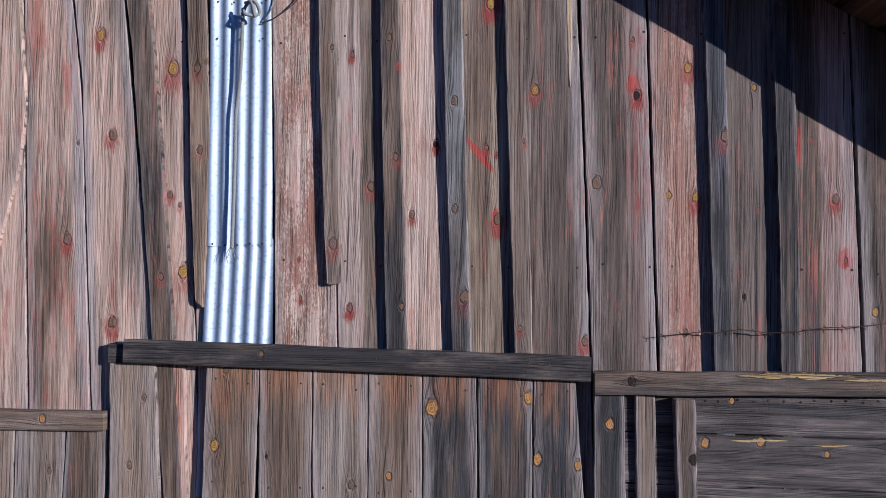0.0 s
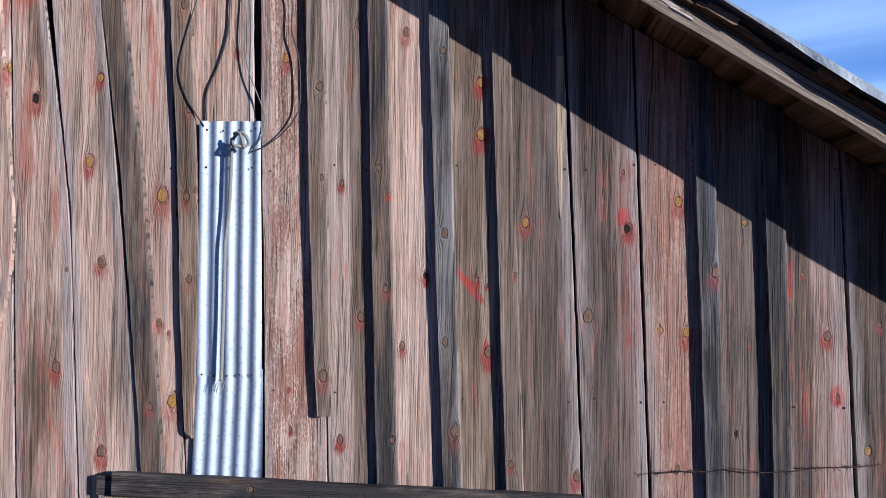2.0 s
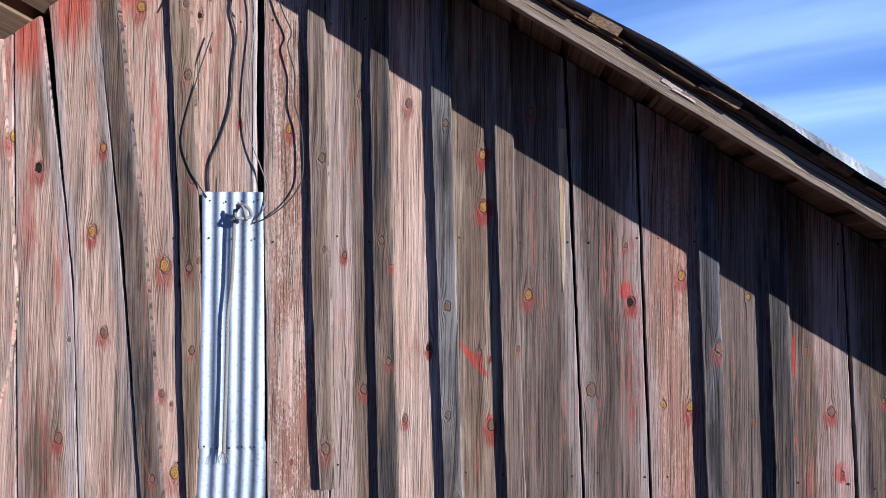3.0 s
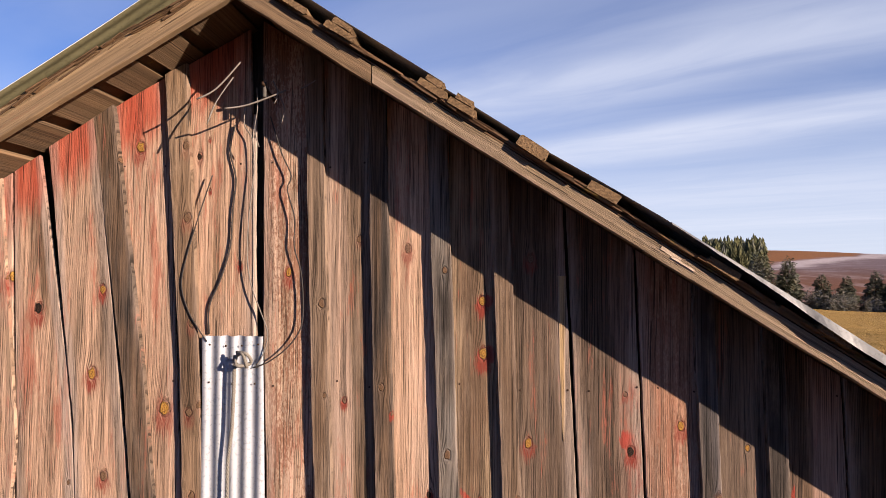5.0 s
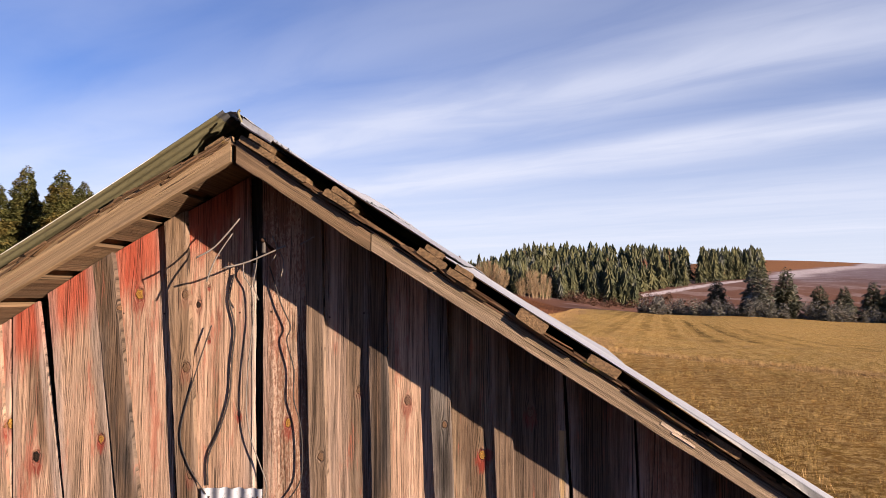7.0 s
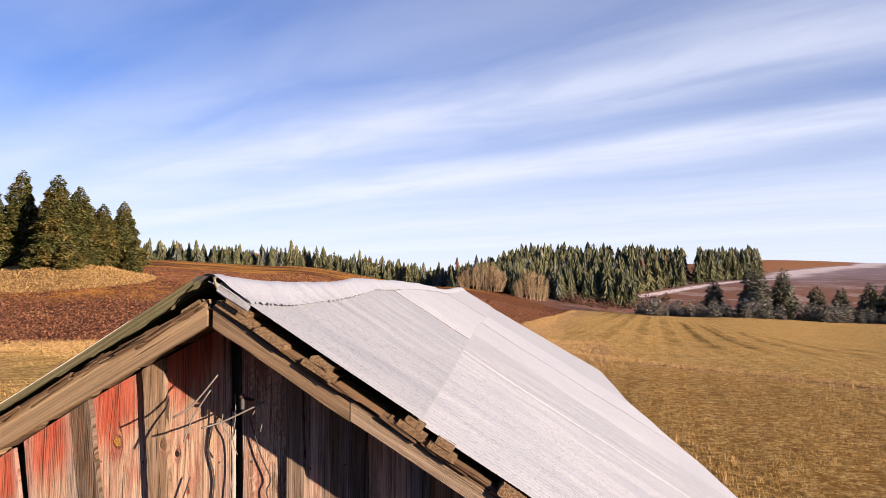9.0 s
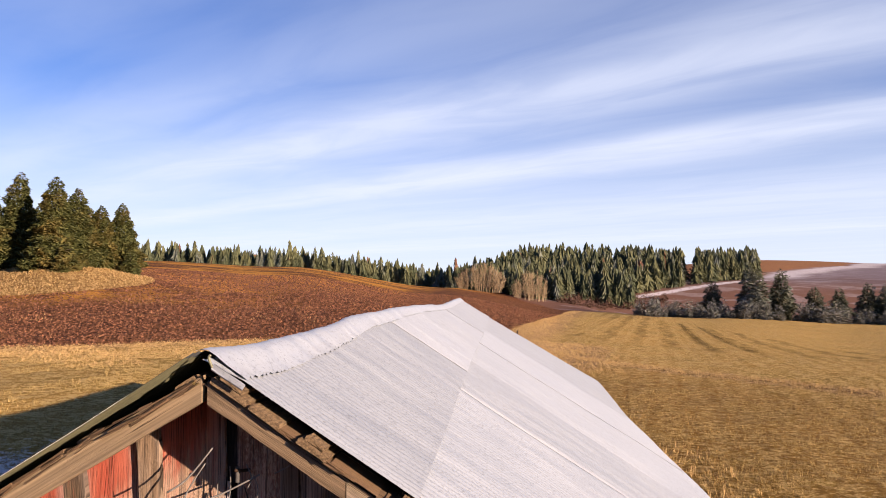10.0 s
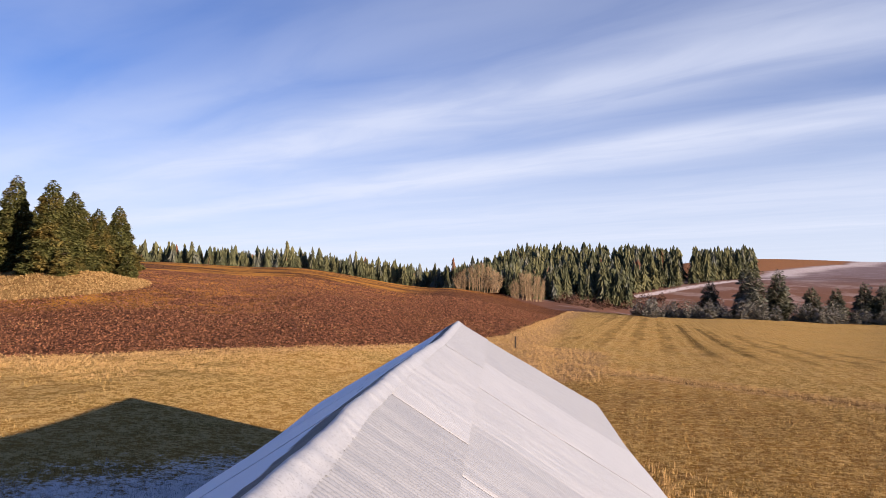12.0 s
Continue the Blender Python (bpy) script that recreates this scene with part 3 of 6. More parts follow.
def ground_mat():
    def build(k):
        p = k.pos()
        x, y, z = k.split(p)
        fine = k.noise(p, 4.0, 6, 0.78)
        mid = k.noise(p, 0.9, 4, 0.6)
        wide = k.noise(p, 0.07, 4, 0.55)
        ragged = k.math("MULTIPLY", k.math("SUBTRACT", mid, 0.5), 5.0)
        # drill rows and tramlines run up the valley
        lane = k.math("SUBTRACT", x, k.math("MULTIPLY", y, 0.21))
        rows = k.math("SINE", k.math("ADD", k.math("MULTIPLY", lane, 4.2), k.math("MULTIPLY", mid, 2.0)))
        speck = k.noise(p, 14.0, 3, 0.8)
        clump = k.noise(p, 0.35, 4, 0.65)
        grit = k.math("ADD", k.math("MULTIPLY", fine, 0.55), k.math("ADD", k.math("MULTIPLY", speck, 0.15), k.math("MULTIPLY", k.noise(p, 1.4, 5, 0.8), 0.30)))
        grass = k.mix(k.ramp(k.math("ADD", k.math("MULTIPLY", wide, 0.6), k.math("MULTIPLY", clump, 0.4)), 0.40, 0.60), (0.50, 0.275, 0.070), (0.33, 0.205, 0.048))
        grass = k.mix(k.ramp(k.math("ADD", grit, k.math("MULTIPLY", rows, 0.010)), 0.47, 0.535), grass, (0.82, 0.55, 0.21))
        grass = k.mix(k.ramp(k.math("ADD", k.math("MULTIPLY", clump, 0.45), k.math("MULTIPLY", grit, 0.55)), 0.42, 0.50, 0.18, 0.0), grass, (0.17, 0.095, 0.022))
        # ranker, browner growth this side of the furrow
        rank = k.math("MULTIPLY", k.ramp(k.math("ADD", k.math("MULTIPLY", x, 1.5), y), 52, 70, 1.0, 0.0), k.ramp(x, 2, 5))
        grass = k.mix(k.math("MULTIPLY", rank, k.ramp(k.noise(p, 2.2, 6, 0.80), 0.42, 0.58, 0.65, 0.10)), grass, (0.20, 0.095, 0.024))
        lump = k.noise(p, 1.8, 6, 0.82)
        dry = k.mix(k.ramp(grit, 0.42, 0.60), (0.26, 0.14, 0.055), (0.74, 0.48, 0.25))
        earth = k.mix(k.ramp(lump, 0.42, 0.60), (0.050, 0.019, 0.010), (0.34, 0.140, 0.070))
        polar = k.vec("SUBTRACT", k.xyz(x, y, 0.0), (-140, 60, 0))
        px, py, pz = k.split(polar)
        drawn = k.noise(k.xyz(k.math("MULTIPLY", k.vec("LENGTH", polar), 0.075), k.math("MULTIPLY", k.math("ARCTAN2", py, px), 4.0), 2.0), 1.0, 7, 0.80)
        straw = k.ramp(k.math("ADD", k.math("MULTIPLY", drawn, 0.75), k.math("MULTIPLY", lump, 0.25)), 0.45, 0.55)
        stubble_at = k.ramp(k.math("ADD", k.attr("plough"), k.math("MULTIPLY", wide, 60.0)), 54, 95)
        earth = k.mix(k.math("MULTIPLY", straw, k.ramp(stubble_at, 0, 1, 0.06, 0.95)), earth, (0.74, 0.34, 0.065))
        knoll = k.mix(k.ramp(k.math("ADD", k.math("MULTIPLY", fine, 0.6), k.math("MULTIPLY", mid, 0.4)), 0.40, 0.62), (0.26, 0.13, 0.038), (0.52, 0.335, 0.135))
        tilt = k.math("ADD", z, k.math("MULTIPLY", k.math("SUBTRACT", k.noise(p, 0.011, 4, 0.6), 0.5), 26.0))
        hill = k.mix(k.ramp(tilt, 4.0, 22.0), (0.22, 0.115, 0.085), (0.30, 0.235, 0.255))
        hill = k.mix(k.ramp(k.noise(k.vec("MULTIPLY", p, (1, 3.0, 1)), 0.03, 4, 0.6), 0.50, 0.62, 0.0, 0.35), hill, (0.55, 0.48, 0.50))
        strip = k.math("SUBTRACT", k.math("ADD", z, k.math("MULTIPLY", k.math("SUBTRACT", k.noise(p, 0.02, 3), 0.5), 6.0)), k.math("MULTIPLY", k.math("SUBTRACT", x, 290.0), 0.10))
        crown = k.ramp(y, 480, 540)
        hill = k.mix(k.math("MULTIPLY", k.ramp(strip, 27.0, 29.5), crown), hill, (0.42, 0.20, 0.095))
        hill = k.mix(k.math("MULTIPLY", k.ramp(k.math("ADD", strip, k.math("MULTIPLY", ragged, 0.5)), 22.5, 25.5), k.math("MULTIPLY", k.ramp(strip, 27.0, 28.5, 0.9, 0.0), crown)), hill, (0.80, 0.72, 0.72))
        hill = k.mix(k.ramp(k.math("ADD", k.attr("rime"), k.math("MULTIPLY", ragged, 0.8)), 0.0, 3.0, 0.0, 0.85), hill, (0.86, 0.80, 0.86))
        hill = k.mix(k.ramp(k.noise(p, 0.35, 4), 0.50, 0.62, 0.0, 0.2), hill, (0.18, 0.10, 0.08))
        col = k.mix(k.ramp(k.math("ADD", k.attr("margin"), k.math("MULTIPLY", ragged, 1.2)), 0.0, 4.0, 0.0, 0.9), grass, dry)
        col = k.mix(k.ramp(k.math("ADD", k.attr("plough"), ragged), -0.6, 0.6), col, earth)
        col = k.mix(k.ramp(k.math("ADD", k.attr("knoll"), ragged), -0.8, 0.8), col, knoll)
        col = k.mix(k.ramp(k.math("ADD", k.attr("far"), ragged), -6.0, 6.0), col, hill)
        # an old furrow and two wheel tracks through the grass
        furrow = k.math("ABSOLUTE", k.math("MULTIPLY", k.math("ADD", k.math("ADD", k.math("MULTIPLY", x, 1.5), y), k.math("ADD", -66.0, ragged)), 0.55))
        verge = k.math("MULTIPLY", k.ramp(k.math("ADD", furrow, k.math("MULTIPLY", k.math("SUBTRACT", lump, 0.5), 3.0)), 0.5, 2.4, 0.85, 0.0), k.math("MULTIPLY", k.ramp(x, 5, 8), k.ramp(x, 12, 44, 0.9, 0.30)))
        col = k.mix(verge, col, dry)
        col = k.mix(k.math("MULTIPLY", k.math("MULTIPLY", k.ramp(furrow, 0.15, 0.8, 0.9, 0.0), k.ramp(mid, 0.4, 0.6, 0.4, 1.0)), k.ramp(x, 5, 8)), col, (0.13, 0.062, 0.022))
        upfield = k.math("MULTIPLY", k.ramp(k.math("ADD", k.math("MULTIPLY", x, 1.5), y), 95, 125), k.ramp(k.attr("plough"), -16, -8, 1.0, 0.0))
        for first in (7.5, 11.1):
            t = k.math("ABSOLUTE", k.math("SUBTRACT", k.math("ADD", lane, k.math("MULTIPLY", ragged, 0.1)), first))
            col = k.mix(k.math("MULTIPLY", k.ramp(t, 0.25, 0.75, 0.7, 0.0), upfield), col, (0.13, 0.085, 0.018))
        white = k.ramp(k.math("ADD", k.attr("frost"), k.math("ADD", k.math("MULTIPLY", ragged, 1.0), k.math("MULTIPLY", k.math("SUBTRACT", grit, 0.5), 34.0))), -0.6, 3.0, 0.0, 0.9)
        col = k.mix(white, col, (1.15, 1.17, 1.22))
        drill = k.ramp(k.math("ADD", k.math("SINE", k.math("ADD", k.math("MULTIPLY", lane, 1.45), k.math("MULTIPLY", k.noise(p, 0.12, 3), 7.0))), k.math("MULTIPLY", k.math("SUBTRACT", clump, 0.5), 5.0)), 0.0, 1.1, 0.0, 0.6)
        col = k.mix(k.math("MULTIPLY", drill, upfield), col, (0.15, 0.085, 0.016))
        clod = k.math("ADD", k.math("MULTIPLY", fine, 1.0), k.math("MULTIPLY", mid, 0.6))
        return col, 0.95, None, k.bump(k.math("ADD", clod, k.math("ADD", k.math("MULTIPLY", speck, 0.5), k.math("MULTIPLY", clump, 0.8))), 0.09, 1.0)

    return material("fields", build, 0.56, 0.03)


M_GROUND = ground_mat()
build_ground()

# ---- barn ----
RIDGE_X, RIDGE_Z, PITCH, BACK_Y = -1.0, 5.05, 0.628, 18.6
EAVE_R, EAVE_L = 3.16, -5.16
FX = -0.394
barn = tagged(new("barn"), "weathered wooden barn with faded red paint and tin roof", "barn")


def soffit(x):
    """Underside of the roof boards at x."""
    return 4.87 - PITCH * abs(x - RIDGE_X) + 0.055 * smooth(RIDGE_X - x, 0.0, 0.8)


# inner walls that close the barn behind the boards
def shell():
    t = 0.03
    yb = 0.06

    def prof(y):
        return [(EAVE_L + 0.3, y, -0.3), (EAVE_R - 0.3, y, -0.3), (EAVE_R - 0.3, y, soffit(EAVE_R - 0.3)), (RIDGE_X, y, soffit(RIDGE_X)), (EAVE_L + 0.3, y, soffit(EAVE_L + 0.3))]

    v = prof(yb) + prof(yb + t)
    f = [(0, 1, 2, 3, 4), (9, 8, 7, 6, 5)] + [(i, i + 5, (i + 1) % 5 + 5, (i + 1) % 5) for i in range(5)]
    front = mesh_ob("gable_wall", v, f, M_INSIDE, barn)
    v = [(x, y + BACK_Y - 0.5, z) for x, y, z in v]
    mesh_ob("rear_wall", v, f, M_INSIDE, barn)
    for side, x in (("side_wall", EAVE_R - 0.3), ("side_wall", EAVE_L + 0.3)):
        s = 0.02 if x > 0 else -0.02
        z = soffit(x) - 0.02
        v = [(x, 0.1, -0.3), (x, BACK_Y - 0.4, -0.3), (x, BACK_Y - 0.4, z), (x, 0.1, z), (x + s, 0.1, -0.3), (x + s, BACK_Y - 0.4, -0.3), (x + s, BACK_Y - 0.4, z), (x + s, 0.1, z)]
        mesh_ob(side, v, [(0, 1, 2, 3), (7, 6, 5, 4), (0, 4, 5, 1), (1, 5, 6, 2), (2, 6, 7, 3), (3, 7, 4, 0)], M_INSIDE, barn)
    return front


gable = shell()


def cut(x):
    return soffit(x) - 0.004


# upright boards of the gable: left edge, right edge as (z, x); tones; knots
BOARDS = [
    dict(l=((1.3, -2.42), (4.1, -2.53)), r=((1.36, -2.15), (4.17, -2.25)), g=TAN, t=PINK, m=0.6, red=0.35, k=((-2.25, 3.60, 0.026, "y", 1.0),)),
    dict(l=((1.355, -2.138), (4.17, -2.238)), r=((1.36, -1.830), (3.06, -1.906), (3.66, -1.956), (4.29, -2.04)), g=BROWNGREY, t=PINK, m=0.52, red=0.45,
         k=((-1.971, 2.122, 0.022, "r", 1.0), (-2.112, 3.445, 0.024, "h", 1.0), (-2.02, 3.92, 0.02, "k", 0.5), (-1.93, 2.6, 0.01, "k", 0.0))),
    dict(l=((1.365, -1.820), (3.315, -1.912), (3.98, -1.98), (4.287, -2.009)), r=((1.64, -1.528), (2.06, -1.562), (3.31, -1.664), (4.286, -1.787)), g=GREY, t=PINK, m=0.60, red=0.25,
         k=((-1.823, 3.13, 0.024, "y", 1.0), (-1.751, 2.639, 0.022, "k", 1.0), (-1.732, 1.725, 0.024, "k", 1.2), (-1.776, 3.54, 0.018, "y", 1.0))),
    dict(l=((1.65, -1.50), (4.286, -1.76)), r=((2.06, -1.345), (3.30, -1.418), (4.286, -1.492)), g=PINK, t=PALE, m=0.40, red=0.45,
         k=((-1.459, 2.965, 0.030, "y", 0.8), (-1.46, 2.348, 0.016, "r", 1.0), (-1.382, 1.973, 0.030, "y", 0.7), (-1.615, 4.244, 0.024, "y", 1.0), (-1.41, 2.30, 0.010, "r", 0.8))),
    dict(l=((1.6, -1.30), (4.286, -1.44)), r=((1.6, -0.95), (3.574, -1.013), (4.285, -1.040)), g=TAN, t=PINK, m=0.62, red=0.40,
         k=((-1.309, 4.197, 0.015, "h", 0.3), (-1.254, 4.03, 0.006, "r", 1.6), (-1.26, 4.286, 0.006, "r", 1.4), (-1.097, 3.668, 0.010, "r", 1.2))),
    dict(l=((1.662, -0.918), (2.473, -0.938), (3.36, -0.971), (4.12, -0.986)), r=((1.67, -0.607), (2.07, -0.628), (3.12, -0.70), (4.28, -0.74)), g=PALE, t=(0.44, 0.31, 0.22), m=0.5, red=0.35, peel=0.75,
         k=((-0.853, 3.631, 0.018, "y", 1.2), (-0.80, 1.86, 0.008, "r", 1.8), (-0.81, 2.05, 0.006, "r", 1.6))),
    dict(l=((1.60, -0.606), (4.02, -0.68)), r=((1.675, -0.373), (3.16, -0.455), (4.02, -0.472)), g=GREY, t=TAN, m=0.50, red=0.12,
         k=((-0.572, 3.023, 0.012, "r", 1.2), (-0.471, 2.394, 0.018, "k", 0.8), (-0.561, 1.817, 0.016, "r", 1.6), (-0.509, 3.791, 0.014, "k", 0.2))),
    dict(l=((1.6, -0.35), (4.02, -0.43)), r=((1.656, -0.075), (3.17, -0.146), (4.01, -0.16)), g=PALE, t=PINK, m=0.55, red=0.18,
         k=((-0.164, 2.595, 0.014, "h", 1.3), (-0.272, 2.261, 0.014, "r", 1.0), (-0.274, 3.746, 0.018, "r", 0.9))),
    dict(l=((1.6, -0.02), (4.02, -0.10)), r=((1.664, 0.22), (3.17, 0.153), (4.0, 0.12)), g=BROWNGREY, t=(0.28, 0.20, 0.13), m=0.5, red=0.15, stripe=None,
         k=((0.075, 2.576, 0.010, "r", 2.2), (0.12, 2.55, 0.006, "r", 2.0), (0.132, 2.243, 0.022, "k", 1.4), (0.087, 3.255, 0.024, "y", 1.4), (0.08, 3.50, 0.020, "y", 1.6))),
    dict(l=((1.6, 0.25), (4.0, 0.18)), r=((1.647, 0.576), (3.17, 0.524), (4.0, 0.492)), g=(0.085, 0.058, 0.040), t=(0.15, 0.105, 0.075), m=0.5, red=0.12, dark=0.28,
         k=((0.296, 2.845, 0.020, "y", 0.9), (0.539, 1.69, 0.020, "k", 1.2), (0.305, 3.70, 0.018, "r", 0.9))),
    dict(l=((1.6, 0.585), (3.085, 0.537), (4.0, 0.505)), r=((1.604, 0.877), (3.087, 0.832), (4.0, 0.806)), g=(0.10, 0.068, 0.047), t=(0.16, 0.112, 0.08), m=0.5, red=0.25, dark=0.2, stripe=(0.792, 0.055, 2.12, 3.2),
         k=((0.583, 2.416, 0.024, "k", 0.0), (0.763, 2.82, 0.020, "h", 1.4), (0.738, 3.076, 0.010, "r", 0.9))),
    dict(l=((1.604, 0.888), (3.087, 0.843), (4.0, 0.818)), r=((1.609, 1.10), (3.088, 1.05), (4.0, 1.02)), g=(0.36, 0.245, 0.18), t=(0.34, 0.19, 0.13), m=0.50, red=0.30, peel=0.5,
         k=((0.986, 2.942, 0.019, "y", 1.0), (1.027, 2.351, 0.021, "y", 1.1), (0.984, 1.739, 0.012, "k", 0.0), (0.905, 2.36, 0.014, "y", 0.0))),
    dict(l=((1.6, 1.14), (4.0, 1.08)), r=((1.617, 1.40), (3.09, 1.345), (4.0, 1.31)), g=(0.085, 0.058, 0.040), t=(0.14, 0.10, 0.075), m=0.5, red=0.1, dark=0.25,
         k=((1.277, 2.849, 0.012, "y", 0.0), (1.24, 1.905, 0.010, "h", 0.0), (1.30, 2.30, 0.006, "r", 0.9))),
    dict(l=((1.6, 1.44), (4.0, 1.38)), r=((1.628, 1.773), (3.093, 1.732), (4.0, 1.71)), g=BROWNGREY, t=(0.30, 0.19, 0.13), m=0.45, red=0.3, dark=0.15,
         k=((1.632, 2.347, 0.018, "r", 1.2), (1.677, 2.076, 0.008, "r", 2.4), (1.53, 2.62, 0.006, "r", 1.2))),
    dict(l=((1.6, 1.784), (3.09, 1.745), (4.0, 1.722)), r=((1.6, 2.08), (4.0, 2.02)), g=(0.085, 0.058, 0.040), t=BROWNGREY, m=0.5, dark=0.3, k=((1.799, 1.848, 0.017, "y", 0.0), (1.85, 2.4, 0.01, "r", 1.0))),
]
SILVER = (0.33, 0.26, 0.22)
BOARDS[1].update(bands=((0.84, 1.2, SILVER, 0.8),))
BOARDS[2].update(bands=((-0.2, 0.12, SILVER, 0.7), (0.80, 1.2, (0.20, 0.155, 0.125), 0.7)))
BOARDS[6].update(bands=((-0.2, 0.52, (0.38, 0.275, 0.215), 0.8), (0.55, 1.2, (0.115, 0.082, 0.060), 0.75)))
BOARDS[8].update(marks=((0.045, 2.545, 0.075, 0.030, -1.1), (0.125, 2.25, 0.020, 0.050, -0.5), (0.105, 3.50, 0.030, 0.030, 0.0), (0.12, 3.25, 0.025, 0.045, 0.0)))
BOARDS[9].update(bands=((0.90, 1.2, SILVER, 0.6), (0.30, 0.86, (0.098, 0.068, 0.050), 0.5)))
BOARDS[10].update(bands=((0.88, 1.2, SILVER, 0.85), (0.12, 0.60, (0.092, 0.064, 0.048), 0.6), (0.62, 0.86, (0.22, 0.145, 0.115), 0.6)), marks=((0.74, 2.87, 0.030, 0.045, 0.0),))
BOARDS[12].update(bands=((0.25, 1.2, (0.135, 0.098, 0.075), 0.5),))
BOARDS[13].update(bands=((-0.2, 0.42, (0.105, 0.072, 0.055), 0.7), (0.55, 1.2, (0.36, 0.235, 0.185), 0.75)), marks=((1.675, 2.08, 0.040, 0.050, 0.0), (1.475, 2.60, 0.010, 0.10, 0.0)))
# where a batten covers the joint the boards all but meet
for n in (2, 3, 5, 6, 7, 8, 11, 12):
    BOARDS[n]["r"] = tuple((z, along_pts(BOARDS[n + 1]["l"], z) - 0.007) for z, _ in BOARDS[n]["r"])
for n, b in enumerate(BOARDS):
    mat = wood("board_wood", b["g"], b["t"], b["m"], b.get("red", 0.1) + 0.04, b.get("dark", 0), b.get("k", ()), 1.3 + n * 2.71, False, b.get("peel", 0), b.get("stripe"), 1.0, 0.0, 0.80 if n < 5 else 0.0, bands=b.get("bands", ()), marks=b.get("marks", ()))
    plank("board", b["l"], b["r"], 0.0, 5.0, 0.0, 0.024, mat, gable, top=cut, seed=n, cup=0.002 * math.sin(n * 2.3), lean=(0.016, 0.016) if n < 2 else (0.0, 0.034 if n == 2 else 0.002 * math.cos(n * 1.7)))
# plain boards out to the corners
outer = wood("outer_board_wood", GREY, TAN, 0.45, 0.15, 0.1, (), 77.0)
x = 2.09
while x < EAVE_R - 0.3:
    plank("board", ((0, x), (4, x - 0.05)), ((0, x + 0.28), (4, x + 0.23)), 0.0, 5.0, 0.0, 0.024, outer, gable, top=cut, seed=int(x * 100))
    x += 0.295
x = -2.44
while x > EAVE_L + 0.3:
    plank("board", ((0, x - 0.28), (4, x - 0.37)), ((0, x), (4, x - 0.09)), 0.0, 5.0, 0.0, 0.024, outer, gable, top=cut, seed=int(-x * 100))
    x -= 0.295

# battens over the joints
BATTENS = [
    dict(l=((1.65, -1.502), (2.06, -1.54), (3.31, -1.648), (4.286, -1.764)), r=((1.65, -1.40), (2.06, -1.432), (3.31, -1.542), (4.286, -1.660)), g=BROWNGREY, t=DARK, m=0.45, red=0.05, z0=0.2,
         k=((-1.479, 1.949, 0.014, "r", 0.8), (-1.70, 4.18, 0.014, "k", 0.0))),
    dict(l=((1.87, -1.310), (2.47, -1.343), (3.30, -1.376), (4.286, -1.440)), r=((1.87, -1.262), (2.06, -1.26), (2.55, -1.240), (3.30, -1.276), (4.286, -1.334)), g=(0.235, 0.155, 0.098), t=BROWNGREY, m=0.45, z0=1.84,
         k=((-1.322, 2.955, 0.018, "k", 0.4), (-1.275, 2.991, 0.014, "k", 0.2), (-1.30, 2.561, 0.016, "k", 0.5), (-1.352, 3.892, 0.020, "k", 0.4), (-1.366, 4.244, 0.018, "k", 0.3), (-1.318, 3.379, 0.016, "k", 0.4))),
    dict(l=((1.99, -0.668), (2.2, -0.683), (3.16, -0.724), (4.02, -0.753)), r=((1.91, -0.602), (2.2, -0.606), (3.16, -0.636), (4.02, -0.664)), g=GREY, t=BROWNGREY, m=0.5, z0=1.93,
         k=((-0.64, 2.119, 0.022, "r", 0.6), (-0.68, 3.482, 0.018, "k", 0.0), (-0.66, 3.05, 0.010, "k", 0.0))),
    dict(l=((1.676, -0.372), (3.16, -0.424), (4.015, -0.448)), r=((1.678, -0.273), (3.16, -0.330), (4.013, -0.355)), g=DARK, t=BROWNGREY, m=0.45, z0=0.2,
         k=((-0.389, 3.093, 0.014, "k", 0.0), (-0.338, 2.971, 0.008, "r", 1.6), (-0.348, 2.528, 0.014, "r", 0.6), (-0.308, 1.831, 0.014, "k", 0.0))),
    dict(l=((1.657, -0.062), (3.165, -0.120), (4.0, -0.15)), r=((1.659, 0.026), (3.165, -0.028), (4.0, -0.055)), g=DARK, t=(0.16, 0.145, 0.13), m=0.5, dark=0.35, z0=0.2,
         k=((-0.077, 2.789, 0.018, "k", 0.0), (-0.07, 2.289, 0.016, "k", 0.0), (-0.017, 1.881, 0.024, "k", 0.3), (-0.094, 3.642, 0.014, "k", 0.0))),
    dict(l=((1.664, 0.227), (3.166, 0.175), (4.0, 0.145)), r=((1.666, 0.312), (3.167, 0.264), (4.0, 0.235)), g=BROWNGREY, t=GREY, m=0.5, z0=0.2, k=((0.25, 2.60, 0.010, "r", 0.6), (0.24, 1.74, 0.012, "r", 0.8))),
    dict(l=((1.611, 1.114), (3.088, 1.083), (4.0, 1.06)), r=((1.613, 1.20), (3.089, 1.170), (4.0, 1.15)), g=DARK, t=(0.12, 0.11, 0.115), m=0.5, dark=0.5, z0=0.2, k=((1.145, 2.624, 0.024, "r", 0.6),)),
    dict(l=((1.618, 1.397), (3.091, 1.380), (4.0, 1.36)), r=((1.621, 1.484), (3.091, 1.465), (4.0, 1.45)), g=DARK, t=BROWNGREY, m=0.3, z0=0.2, k=()),
    dict(l=((1.3, -2.62), (4.1, -2.72)), r=((1.3, -2.33), (2.06, -2.335), (2.65, -2.222), (3.06, -2.195), (4.145, -2.266)), g=TAN, t=PINK, m=0.65, red=0.4, z0=1.9, k=((-2.255, 3.598, 0.026, "y", 1.0),)),
]
